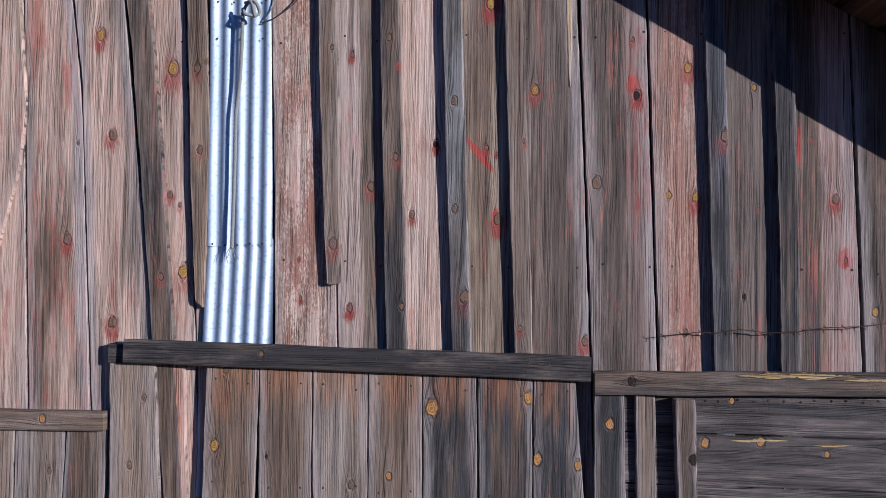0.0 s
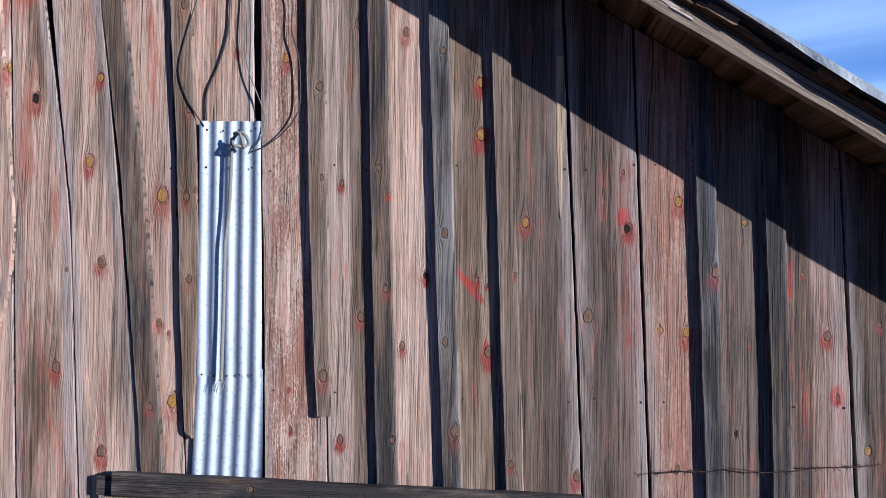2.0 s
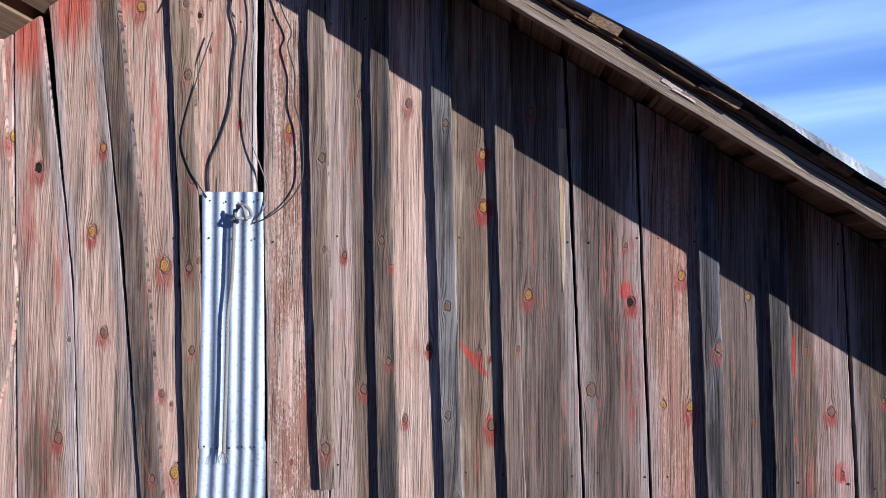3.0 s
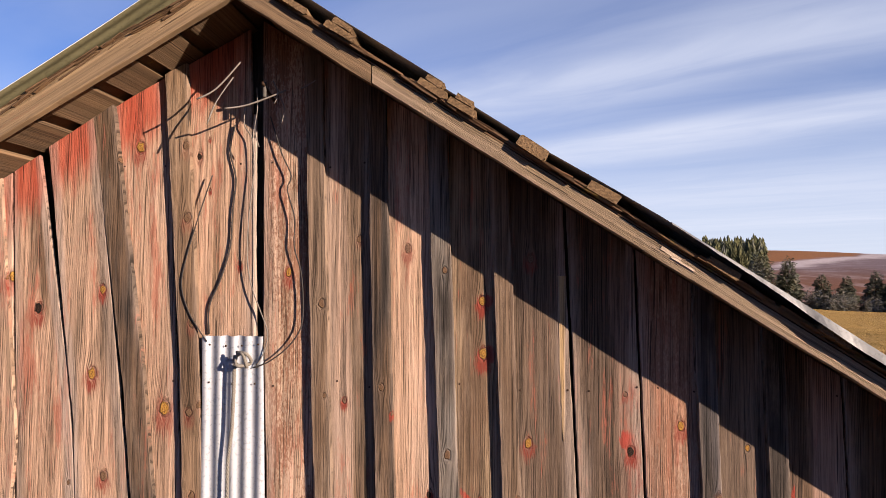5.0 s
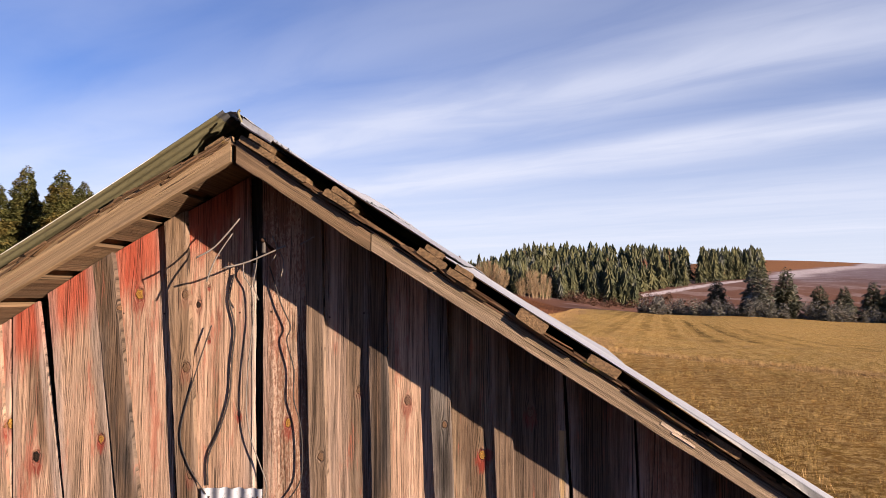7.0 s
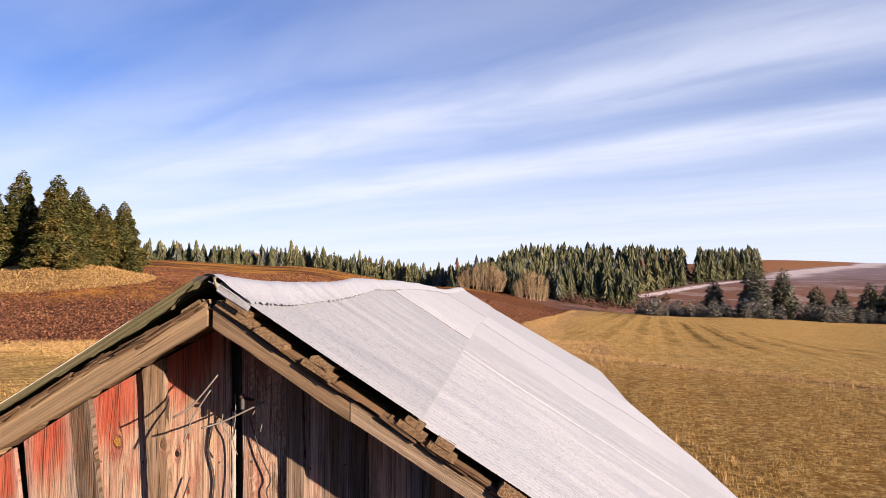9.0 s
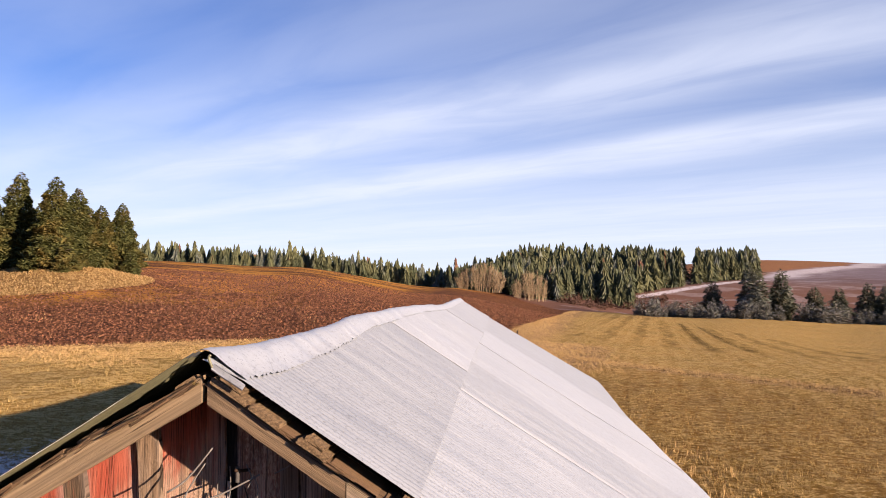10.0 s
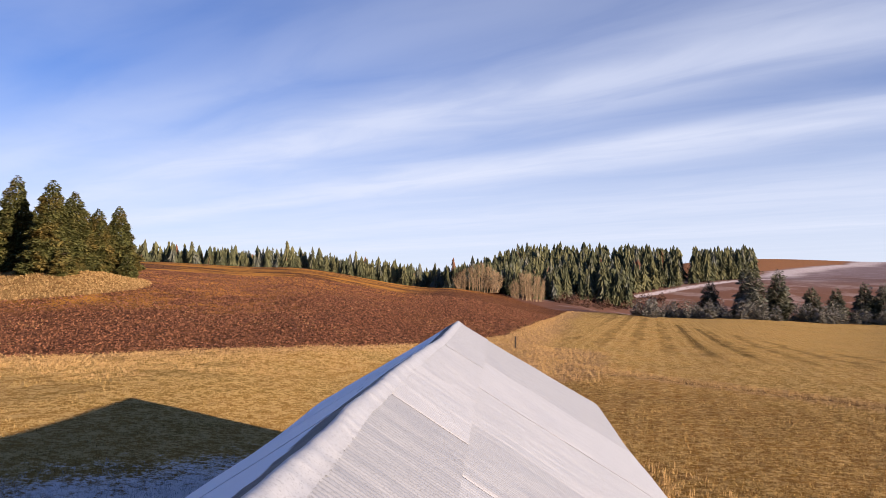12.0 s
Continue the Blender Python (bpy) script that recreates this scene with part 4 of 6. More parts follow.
for n, b in enumerate(BATTENS):
    mat = wood("batten_wood", b["g"], b["t"], b["m"], b.get("red", 0), b.get("dark", 0), b["k"], 40.3 + n * 3.17, bleach=0.22)
    foot = None
    if b["z0"] > 1.0:
        base_z, tilt, tooth = b["z0"], (0.3, -0.9, 0.2)[n % 3], n * 3.0
        foot = lambda x, base_z=base_z, tilt=tilt, tooth=tooth, mid=b["r"][0][1] - 0.04: base_z + tilt * (x - mid) + 0.02 * noise.noise((x * 60, tooth, 0))
    plank("batten", b["l"], b["r"], b["z0"], 5.0, -0.034, 0.033, mat, gable, top=cut, foot=foot, seed=100 + n, wear=0.004, cup=0.001)


# added strip: the board edge's brightness beside the gap, put into a pale colour
M_STRIP = wood("bright_edge_strip", (0.60, 0.50, 0.42), (0.48, 0.40, 0.33), 0.4, seed=61.0, contrast=0.5)
plank("batten", ((3.30, -1.028), (4.33, -1.043)), ((3.30, -1.008), (4.33, -1.022)), 3.30, 4.40, -0.006, 0.006, M_STRIP, gable, seed=140, wear=0.004)


# ---- roof ----
def roof_z(x, lift=0.0):
    return RIDGE_Z - PITCH * abs(x - RIDGE_X) + lift


RIDGE_LIE = ((-0.5, 0.0), (0.3, -0.016), (1.1, -0.011), (3.2, 0.050), (6.6, 0.062), (11.9, -0.013), (18.7, 0.070))


def lie(x, y):
    """How far the roof is lifted or lowered off a straight slope, shaped to fit its outline in the camera's view."""
    near = math.exp(-abs(x - RIDGE_X) * 0.5)
    reach = min(1.0, abs(x - RIDGE_X) / 4.16)
    return blend(y, RIDGE_LIE) * near + reach * (0.05 * smooth(y, 3, 8) + 0.18 * smooth(y, 13, 18.6))


def dents(x, y):
    return 0.016 * noise.noise((x * 1.1, y * 0.7, 4.0)) + 0.004 * noise.noise((x * 4, y * 3, 2.0))


def tin_sheet(name, x0, x1, y0, y1, mat, parent, lift, pitch=0.0667, amp=0.0034, seed=0, rows=10, front_wave=True):
    """A corrugated sheet on a slope, ridges running down it, with dents and an uneven edge."""
    rng = random.Random(seed)
    n = max(8, int((y1 - y0) / pitch * 6))
    verts, faces = [], []
    for i in range(n + 1):
        y = y0 + (y1 - y0) * i / n
        for j in range(rows + 1):
            t = j / rows
            x = x0 + (x1 - x0) * t
            edge = 0.012 * noise.noise((x * 5, seed, 0.0)) if i == 0 and front_wave else 0.0
            droop = (0.010 + 0.020 * smooth(x, 0.5, 1.3)) * smooth(x, -0.95, -0.55) * math.exp(-(y - y0) / 0.3) if y0 < 0 else 0.0
            edge += 0.08 * smooth(x, -0.98, -0.8) * (1 - smooth(x, 0.35, 0.8)) * math.exp(-(y - y0) / 0.12) if y0 < 0 else 0.0
            verts.append((x, y + edge, roof_z(x, lift) - droop + amp * math.sin(2 * math.pi * y / pitch) + dents(x, y) + lie(x, y)))
    m = rows + 1
    for i in range(n):
        for j in range(rows):
            a = i * m + j
            faces.append((a, a + m, a + m + 1, a + 1) if x1 > x0 else (a, a + 1, a + m + 1, a + m))
    ob = mesh_ob(name, verts, faces, mat, parent, smooth=True)
    lap = ob.data.attributes.new("lap", "FLOAT", "POINT")
    lap.data.foreach_set("value", np.array([math.exp(-max(0.0, v[1] - y0) / 0.22) + 0.6 * math.exp(-max(0.0, y1 - v[1]) / 0.10) for v in verts], dtype=np.float32) * (0.8 if y0 > 0 else 0.3))
    return ob


def sheathing():
    """The layer of old boards under the tin, as one thin deck of spaced boards on either side."""
    for sgn in (1, -1):
        n, s = 0, 0.06
        reach = (EAVE_R - RIDGE_X - 0.1) if sgn > 0 else (RIDGE_X - EAVE_L - 0.1)
        while s < reach:
            w = 0.15 if n % 3 else 0.19
            x = RIDGE_X + sgn * (s + w / 2)
            c = math.cos(math.atan(PITCH))
            bar("roof_board", (x, -0.36 + 0.012 * math.sin(n * 2.3), soffit(x) + 0.018), (x, BACK_Y - 0.1, soffit(x) + 0.018), w / c, 0.022, M_SHEATH, roof, side=(c, 0, -sgn * PITCH * c), seed=n, cuts=0.6)
            s += w + (0.035 if sgn > 0 else 0.06)
            n += 1


# a dark deck between the roof boards and the tin stops light inside
def deck():
    v, f = [], []
    across = (EAVE_L + 0.08, RIDGE_X - 0.8, RIDGE_X - 0.6, RIDGE_X - 0.4, RIDGE_X - 0.2, RIDGE_X, EAVE_R - 0.08)
    for x in across:
        for y in (FX + 0.002, BACK_Y - 0.12):
            for dz in (0.035, 0.043):
                v.append((x, y, soffit(x) + dz))
    last = 4 * (len(across) - 1)
    for a in range(0, last, 4):
        f += [(a, a + 2, a + 6, a + 4), (a + 1, a + 5, a + 7, a + 3), (a, a + 4, a + 5, a + 1), (a + 2, a + 3, a + 7, a + 6)]
    f += [(0, 1, 3, 2), (last, last + 2, last + 3, last + 1)]
    return mesh_ob("roof", v, f, M_SHINGLE, barn)


roof = deck()
sheathing()
SEAM = -0.08
for n, (a, b) in enumerate(((-0.46, 4.0), (3.95, 6.6), (6.55, 11.4), (11.35, BACK_Y))):
    tin_sheet("tin_sheet", RIDGE_X + 0.02, SEAM, a, b, M_ROOF, roof, -0.022 + 0.004 * (n % 2), seed=10 + n, rows=6)
for n, (a, b) in enumerate(((-0.45, 2.9), (2.85, 5.2), (5.15, 8.4), (8.35, 12.8), (12.75, BACK_Y))):
    tin_sheet("tin_sheet", SEAM - 0.05, EAVE_R, a, b, M_ROOF, roof, -0.044 + 0.004 * (n % 2), seed=20 + n, rows=14)
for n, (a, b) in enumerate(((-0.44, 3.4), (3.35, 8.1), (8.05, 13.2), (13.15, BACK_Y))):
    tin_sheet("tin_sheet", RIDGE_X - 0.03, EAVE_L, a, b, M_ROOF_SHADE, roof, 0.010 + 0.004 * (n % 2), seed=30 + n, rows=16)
    tin_sheet("tin_underside", RIDGE_X - 0.06, EAVE_L, a, b, M_TIN_REFLECT, roof, 0.007 + 0.004 * (n % 2), seed=30 + n, rows=16)


def ridge_cap():
    """A folded strip over the ridge, its lower edge beaten into the flutes of the sheets."""
    verts, faces = [], []
    n = 560
    prof = (-0.045, -0.03, -0.015, 0.01, 0.045, 0.08, 0.12, 0.155)
    for i in range(n + 1):
        y = -0.38 + (BACK_Y + 0.38) * i / n
        for j, o in enumerate(prof):
            o *= 1.15 - 0.25 * smooth(y, 0.5, 3.0)
            x = RIDGE_X + o + 0.012 * noise.noise((y * 1.7, 0.2, o))
            flute = (0.009 * math.sin(2 * math.pi * y / 0.0667)) * max(0, o - 0.05) / 0.12
            ragged = 0.02 * noise.noise((y * 9, 5.0, 0)) if j == len(prof) - 1 else 0.0
            z = RIDGE_Z + 0.014 - PITCH * math.sqrt(o * o + 0.0004) - 0.024 * smooth(o, 0.03, 0.15) + dents(x, y) + lie(x, y) + flute + 0.25 * max(0.0, -o)
            z += 0.008 * noise.noise((y * 2.1, o * 5, 1.0)) + 0.005 * noise.noise((y * 11, o * 22, 3.0)) + 0.003 * noise.noise((y * 31, o * 40, 6.0))
            verts.append((x + ragged, y, z))
    m = len(prof)
    for i in range(n):
        for j in range(m - 1):
            a = i * m + j
            faces.append((a, a + m, a + m + 1, a + 1))
    ob = mesh_ob("ridge_cap", verts, faces, M_ROOF, roof, smooth=True, label="crumpled galvanised ridge cap")
    return ob


ridge_cap()
# the torn front of the cap: a small curl and a bright flap
tube("cap_curl", [(-0.935, -0.462, 4.985), (-0.946, -0.462, 5.008), (-0.952, -0.462, 5.030), (-0.944, -0.462, 5.038)], 0.006, M_TIN_REFLECT, roof, sides=6)
bar("cap_flap", (-0.935, -0.464, 4.990), (-0.80, -0.464, 4.903), 0.003, 0.024, M_ROOF, roof, wear=0.005, seed=4, cuts=0.02)


def verge_fold():
    """The front edge of the lower tin, beaten down over the shingles in an uneven flange."""
    verts, faces = [], []
    n = 90
    for i in range(n + 1):
        x = 0.85 + (EAVE_R - 0.85) * i / n
        top = roof_z(x, -0.044) - 0.010 - 0.020 * smooth(x, 0.5, 1.3) + 0.016 * noise.noise((x * 1.1, -0.31, 4.0)) + 0.004
        high = (0.006 + 0.040 * smooth(x, 0.8, 1.8)) * (1 + 0.35 * noise.noise((x * 3.1, 7.0, 0))) + 0.004 * noise.noise((x * 22, 3.0, 0))
        y = -0.458 + 0.008 * noise.noise((x * 5, 1.0, 0))
        verts += [(x, y + 0.03, top + 0.004), (x, y, top), (x, y - 0.003 + 0.006 * noise.noise((x * 9, 2.0, 0)), top - high)]
    for i in range(n):
        for j in range(2):
            a = i * 3 + j
            faces.append((a, a + 1, a + 4, a + 3))
    return mesh_ob("verge_fold", verts, faces, M_VERGE, roof, smooth=False, label="bright tin edge folded down over the gable")


verge_fold()

# barge boards at the gable

M_BARGE_L = wood("barge_left", (0.29, 0.205, 0.125), (0.35, 0.245, 0.145), 0.5, 0.05, seed=5.1, flat=True, slope=0.6, contrast=0.24)
M_BARGE_R1 = wood("barge_upper", (0.15, 0.10, 0.062), (0.20, 0.135, 0.082), 0.5, seed=6.3, flat=True, slope=-0.628, contrast=0.45)
M_BARGE_R2 = wood("barge_lower", (0.25, 0.185, 0.12), (0.33, 0.25, 0.18), 0.5, seed=8.8, flat=True, rough_grain=2.0, slope=-0.622, contrast=0.75)


def barge(x0, x1, top0, top1, h0, h1, mat, seed):
    n = 26
    rng = random.Random(seed)
    verts, faces = [], []
    for i in range(n + 1):
        t = i / n
        x, zt, h = x0 + (x1 - x0) * t, top0 + (top1 - top0) * t, h0 + (h1 - h0) * t
        zt += 0.003 * noise.noise((x * 8, seed, 0))
        zb = zt - h + 0.004 * noise.noise((x * 9, seed + 5, 0))
        for y, z in ((FX + 0.004, zt), (FX, zt - 0.004), (FX, zb + 0.004), (FX + 0.004, zb), (FX + 0.04, zb), (FX + 0.04, zt)):
            verts.append((x, y, z))
    for i in range(n):
        for j in range(6):
            a, b = i * 6 + j, i * 6 + (j + 1) % 6
            faces.append((a, b, b + 6, a + 6) if x1 < x0 else (a, a + 6, b + 6, b))
    faces.append((0, 1, 2, 3, 4, 5))
    faces.append(tuple(n * 6 + j for j in (5, 4, 3, 2, 1, 0)))
    return mesh_ob("barge_board", verts, faces, mat, barn)


barge(-0.984, -0.385, 4.925, 4.513, 0.105, 0.085, M_BARGE_R1, 1)
barge(-0.380, EAVE_R, 4.513, 2.285, 0.083, 0.080, M_BARGE_R2, 2)
barge(-1.010, -3.1, 4.944, 3.765, 0.116, 0.14, M_BARGE_L, 3)
# a pale place where the lower board has split
M_SPLIT = wood("split_barge", (0.50, 0.41, 0.33), (0.42, 0.33, 0.25), 0.5, seed=12.2, flat=True, slope=-0.62, contrast=0.5)
for a, b, up, high in ((0.82, 0.90, 0.030, 0.016), (0.86, 0.95, 0.014, 0.009)):
    bar("split", (a, FX - 0.001, 4.513 - 0.619 * (a + 0.38) - 0.066 + up), (b, FX - 0.001, 4.513 - 0.619 * (b + 0.38) - 0.066 + up), 0.006, high, M_SPLIT, barn, wear=0.006, seed=int(a * 100), cuts=0.02)
barge(-3.105, EAVE_L, 3.762, 2.47, 0.14, 0.14, M_BARGE_L, 4)

# old shingle courses that stick out between barge boards and tin
rng = random.Random(5)
for sgn in (1, -1):
    s = 0.03
    while s < (EAVE_R - RIDGE_X if sgn > 0 else 2.6) - 0.3:
        w = rng.uniform(0.10, 0.26)
        for layer in (0, 1):
            x0 = RIDGE_X + sgn * (s + layer * 0.05)
            x1 = x0 + sgn * w * rng.uniform(0.85, 1.15)
            y = FX + rng.uniform(-0.012, 0.03) - 0.004 * layer
            lz = 0.056 + 0.012 * layer
            thick = rng.uniform(0.006, 0.011)
            bar("shingle", (x0, y + 0.1, soffit(x0) + lz), (x1, y + 0.1, soffit(x1) + lz + rng.uniform(-0.006, 0.010)), 0.2, thick, M_SHINGLE, roof, wear=0.003, seed=int(s * 1000) + layer, cuts=0.05)
        s += w + rng.uniform(0.0, 0.02)

# loose shingle butts over the barge boards
for sgn in (1, -1):
    s = 0.02
    while s < (EAVE_R - RIDGE_X if sgn > 0 else 2.6) - 0.3:
        w = rng.uniform(0.04, 0.20)
        if rng.random() < 0.62:
            x0 = RIDGE_X + sgn * s
            x1 = x0 + sgn * w
            lz = rng.uniform(0.050, 0.060) if sgn > 0 else rng.uniform(0.055, 0.075)
            tip = rng.uniform(-0.012, 0.008)
            bar("shingle", (x0, FX + 0.005, soffit(x0) + lz), (x1, FX + 0.005, soffit(x1) + lz + tip), rng.uniform(0.03, 0.075), rng.uniform(0.004, 0.009), M_SHINGLE, roof, wear=0.004, seed=int(s * 999) + 7, cuts=0.03)
        s += w * rng.uniform(0.7, 1.3)

# splintered ends of the top shingle courses, standing out over the barge boards
for sgn, low, high in ((1, 0.050, 0.062), (-1, 0.050, 0.092)):
    s = 0.01
    while s < (EAVE_R - RIDGE_X if sgn > 0 else 3.4) - 0.3:
        w = rng.uniform(0.05, 0.24)
        for layer in range(5 if sgn < 0 else 1):
            x0 = RIDGE_X + sgn * (s + rng.uniform(-0.03, 0.03))
            x1 = x0 + sgn * w * rng.uniform(0.5, 1.2)
            lz = rng.uniform(low, high)
            y = FX - rng.uniform(-0.02, 0.022)
            bar("shingle", (x0, y + 0.04, soffit(x0) + lz), (x1, y + 0.04, soffit(x1) + lz + rng.uniform(-0.014, 0.010)), rng.uniform(0.06, 0.10), rng.uniform(0.003, 0.008), M_SHINGLE, roof, wear=0.005, seed=int(s * 777) + layer, cuts=0.025)
        s += w * rng.uniform(0.6, 1.0)

# purlin ends that carry the tin
PURLINS = ((-0.965, -0.80, 1), (-0.79, -0.66, 0), (-0.58, -0.45, 1), (-0.184, -0.07, 1), (-0.051, 0.064, 1), (0.239, 0.356, 0), (0.53, 0.651, 0), (1.00, 1.12, 0), (1.42, 1.54, 0), (1.9, 2.02, 0), (2.4, 2.52, 0), (2.85, 2.97, 0))
for n, (x0, x1, double) in enumerate(PURLINS):
    c = math.cos(math.atan(PITCH))
    xm = (x0 + x1) / 2
    for lvl in range(1 + double):
        w = (x1 - x0) / c * (0.98 if lvl == 0 else 0.62)
        zc = soffit(xm) + (0.082 if double or x0 < 0 else 0.088 if x0 < 0.9 else 0.074) + 0.028 * lvl
        bar("purlin", (xm + 0.012 * lvl, FX - 0.022 - 0.010 * (n % 3), zc), (xm + 0.012 * lvl, 0.4 if lvl == 0 else 0.25, zc - 0.05), w, (0.030 if double else 0.026 if x0 < 0 else 0.044 if x0 < 0.9 else 0.032) if lvl == 0 else 0.024, M_END, roof, side=(c, 0, -PITCH * c), wear=0.005, seed=n + 50, cuts=0.35)
for n, s in enumerate((0.08, 0.52, 0.98, 1.5, 2.05, 2.6, 3.2, 3.8)):
    c = math.cos(math.atan(PITCH))
    xm = RIDGE_X - s
    bar("purlin", (xm, FX + 0.005 + 0.01 * (n % 2), soffit(xm) + 0.086), (xm, BACK_Y - 0.12, soffit(xm) + 0.086), 0.10, 0.028, M_END, roof, side=(c, 0, PITCH * c), wear=0.004, seed=n + 80, cuts=0.35)

# ---- lower front of the barn ----
LOWER = [
    dict(l=((0.88, -1.694), (1.37, -1.707)), r=((0.89, -1.446), (1.376, -1.478)), z1=1.55, f=-0.058, g=GREY, t=TAN, m=0.4, k=((-1.535, 1.374, 0.013, "k", 0.2), (-1.60, 1.05, 0.014, "k", 0.0))),
    dict(l=((0.895, -1.41), (1.55, -1.47)), r=((0.895, -1.325), (1.55, -1.352)), z1=1.60, f=-0.030, g=(0.36, 0.15, 0.09), t=(0.42, 0.24, 0.15), m=0.5, red=0.5, k=()),
    dict(l=((0.9, -1.242), (1.384, -1.234)), r=((0.911, -0.985), (1.392, -0.976)), z1=1.55, f=-0.055, g=BROWNGREY, t=TAN, m=0.4, k=((-1.182, 1.162, 0.024, "y", 0.1), (-1.137, 1.514, 0.014, "k", 0.0))),
    dict(l=((0.911, -0.964), (1.392, -0.969)), r=((0.923, -0.713), (1.4, -0.720)), z1=1.55, f=-0.057, g=BROWNGREY, t=GREY, m=0.4, dark=0.2, k=((-0.93, 1.12, 0.008, "h", 0.0),)),
    dict(l=((0.923, -0.707), (1.4, -0.714)), r=((0.935, -0.449), (1.409, -0.457)), z1=1.55, f=-0.054, g=GREY, t=(0.24, 0.185, 0.14), m=0.5, dark=0.3, red=0.06, k=((-0.527, 1.005, 0.017, "k", 0.0),)),
    dict(l=((0.935, -0.443), (1.409, -0.451)), r=((0.946, -0.196), (1.417, -0.203)), z1=1.55, f=-0.056, g=GREY, t=BROWNGREY, m=0.5, dark=0.15, red=0.12, k=((-0.351, 1.052, 0.016, "o", 0.0),)),
    dict(l=((0.946, -0.190), (1.417, -0.197)), r=((0.958, 0.059), (1.425, 0.048)), z1=1.55, f=-0.058, g=DARK, t=BROWNGREY, m=0.4, dark=0.72, k=((-0.156, 1.371, 0.034, "o", 0.0),)),
    dict(l=((0.958, 0.065), (1.425, 0.054)), r=((0.969, 0.304), (1.433, 0.300)), z1=1.55, f=-0.055, g=DARK, t=BROWNGREY, m=0.4, dark=0.72, k=((0.282, 1.432, 0.024, "o", 0.0),)),
    dict(l=((0.969, 0.311), (1.433, 0.306)), r=((0.979, 0.535), (1.439, 0.498)), z1=1.55, f=-0.056, g=DARK, t=(0.20, 0.15, 0.11), m=0.4, dark=0.72, red=0.05, k=((0.325, 1.157, 0.024, "o", 0.0), (0.506, 1.139, 0.020, "o", 0.0))),
    dict(l=((0.98, 0.579), (1.44, 0.576)), r=((0.988, 0.72), (1.446, 0.706)), z1=1.47, f=-0.060, g=DARK, t=BROWNGREY, m=0.4, dark=0.35, k=((0.644, 1.328, 0.022, "o", 0.0),)),
    dict(l=((0.99, 0.765), (1.447, 0.756)), r=((0.994, 0.852), (1.45, 0.842)), z1=1.47, f=-0.062, g=BROWNGREY, t=GREY, m=0.5, k=()),
    dict(l=((0.9, -2.56), (1.25, -2.56)), r=((0.9, -2.305), (1.25, -2.31)), z1=1.24, f=-0.032, g=GREY, t=BROWNGREY, m=0.5, dark=0.3, k=()),
    dict(l=((0.9, -2.298), (1.25, -2.300)), r=((0.9, -2.205), (1.25, -2.206)), z1=1.24, f=-0.034, g=GREY, t=BROWNGREY, m=0.5, dark=0.2, k=()),
    dict(l=((0.9, -2.198), (1.25, -2.200)), r=((0.9, -1.952), (1.25, -1.938)), z1=1.24, f=-0.031, g=GREY, t=(0.22, 0.17, 0.13), m=0.5, dark=0.35, k=((-2.02, 1.0, 0.012, "k", 0.0),)),
    dict(l=((0.9, -1.944), (1.25, -1.930)), r=((0.9, -1.735), (1.25, -1.725)), z1=1.24, f=-0.034, g=BROWNGREY, t=DARK, m=0.5, dark=0.4, red=0.1, k=()),
]
for n, b in enumerate(LOWER):
    mat = wood("door_wood", b["g"], b["t"], b["m"], b.get("red", 0), b.get("dark", 0), b["k"], 90.3 + n * 1.93, head=1.44 if 1 < n < 9 else 0.0)
    plank("lower_board", b["l"], b["r"], 0.02, b["z1"], b["f"], 0.024, mat, gable, seed=300 + n, wear=0.004, cup=0.0015)

M_RAIL = wood("rail_wood", DARK, BROWNGREY, 0.4, 0, 0.2, ((-0.95, 1.60, 0.013, "k", 0.0),), 21.3, True)
M_RAIL_R = wood("rail_wood_yellowed", (0.085, 0.060, 0.042), BROWNGREY, 0.5, 0, 0.35, ((0.73, 1.528, 0.017, "h", 0.0), (1.32, 1.575, 0.010, "o", 0.0)), 23.3, True)
M_RAIL_L = wood("rail_wood_grey", GREY, BROWNGREY, 0.5, 0, 0.15, ((-2.03, 1.262, 0.018, "o", 0.0),), 25.3, True)
M_CLEAN = wood("bare_yellow_wood", (0.48, 0.31, 0.10), (0.40, 0.27, 0.12), 0.5, seed=31.0, flat=True)
bar("header_beam", (-1.620, -0.078, 1.597), (0.557, -0.078, 1.574), 0.046, 0.108, M_RAIL, gable, wear=0.003, seed=1, label="dark weathered header board")
bar("header_block", (-1.714, -0.052, 1.580), (-1.50, -0.052, 1.578), 0.03, 0.09, M_RAIL, gable, seed=2)
bar("rail", (0.573, -0.080, 1.512), (2.75, -0.080, 1.570), 0.044, 0.100, M_RAIL_R, gable, wear=0.004, seed=3)
bar("rail", (-2.82, -0.062, 1.236), (-1.722, -0.062, 1.258), 0.040, 0.094, M_RAIL_L, gable, wear=0.003, seed=4)


def sliver(name, x0, x1, z0, z1, y, high, mat, seed):
    """A ragged bare streak on a board's face, thinning out to both ends."""
    verts, faces = [], []
    n = 40
    for i in range(n + 1):
        t = i / n
        x, z = x0 + (x1 - x0) * t, z0 + (z1 - z0) * t
        h = high * math.sin(math.pi * t) ** 0.6
        up = h * (0.5 + 0.5 * noise.noise((x * 14, seed, 0.0)) + 0.35 * noise.noise((x * 60, seed, 1.0)))
        dn = h * (0.5 + 0.5 * noise.noise((x * 11, seed, 5.0)) + 0.35 * noise.noise((x * 50, seed, 7.0)))
        verts += [(x, y, z + up), (x, y - 0.001, z), (x, y, z - dn)]
    for i in range(n):
        for j in range(2):
            a = i * 3 + j
            faces.append((a, a + 1, a + 4, a + 3))
    return mesh_ob(name, verts, faces, mat, gable)


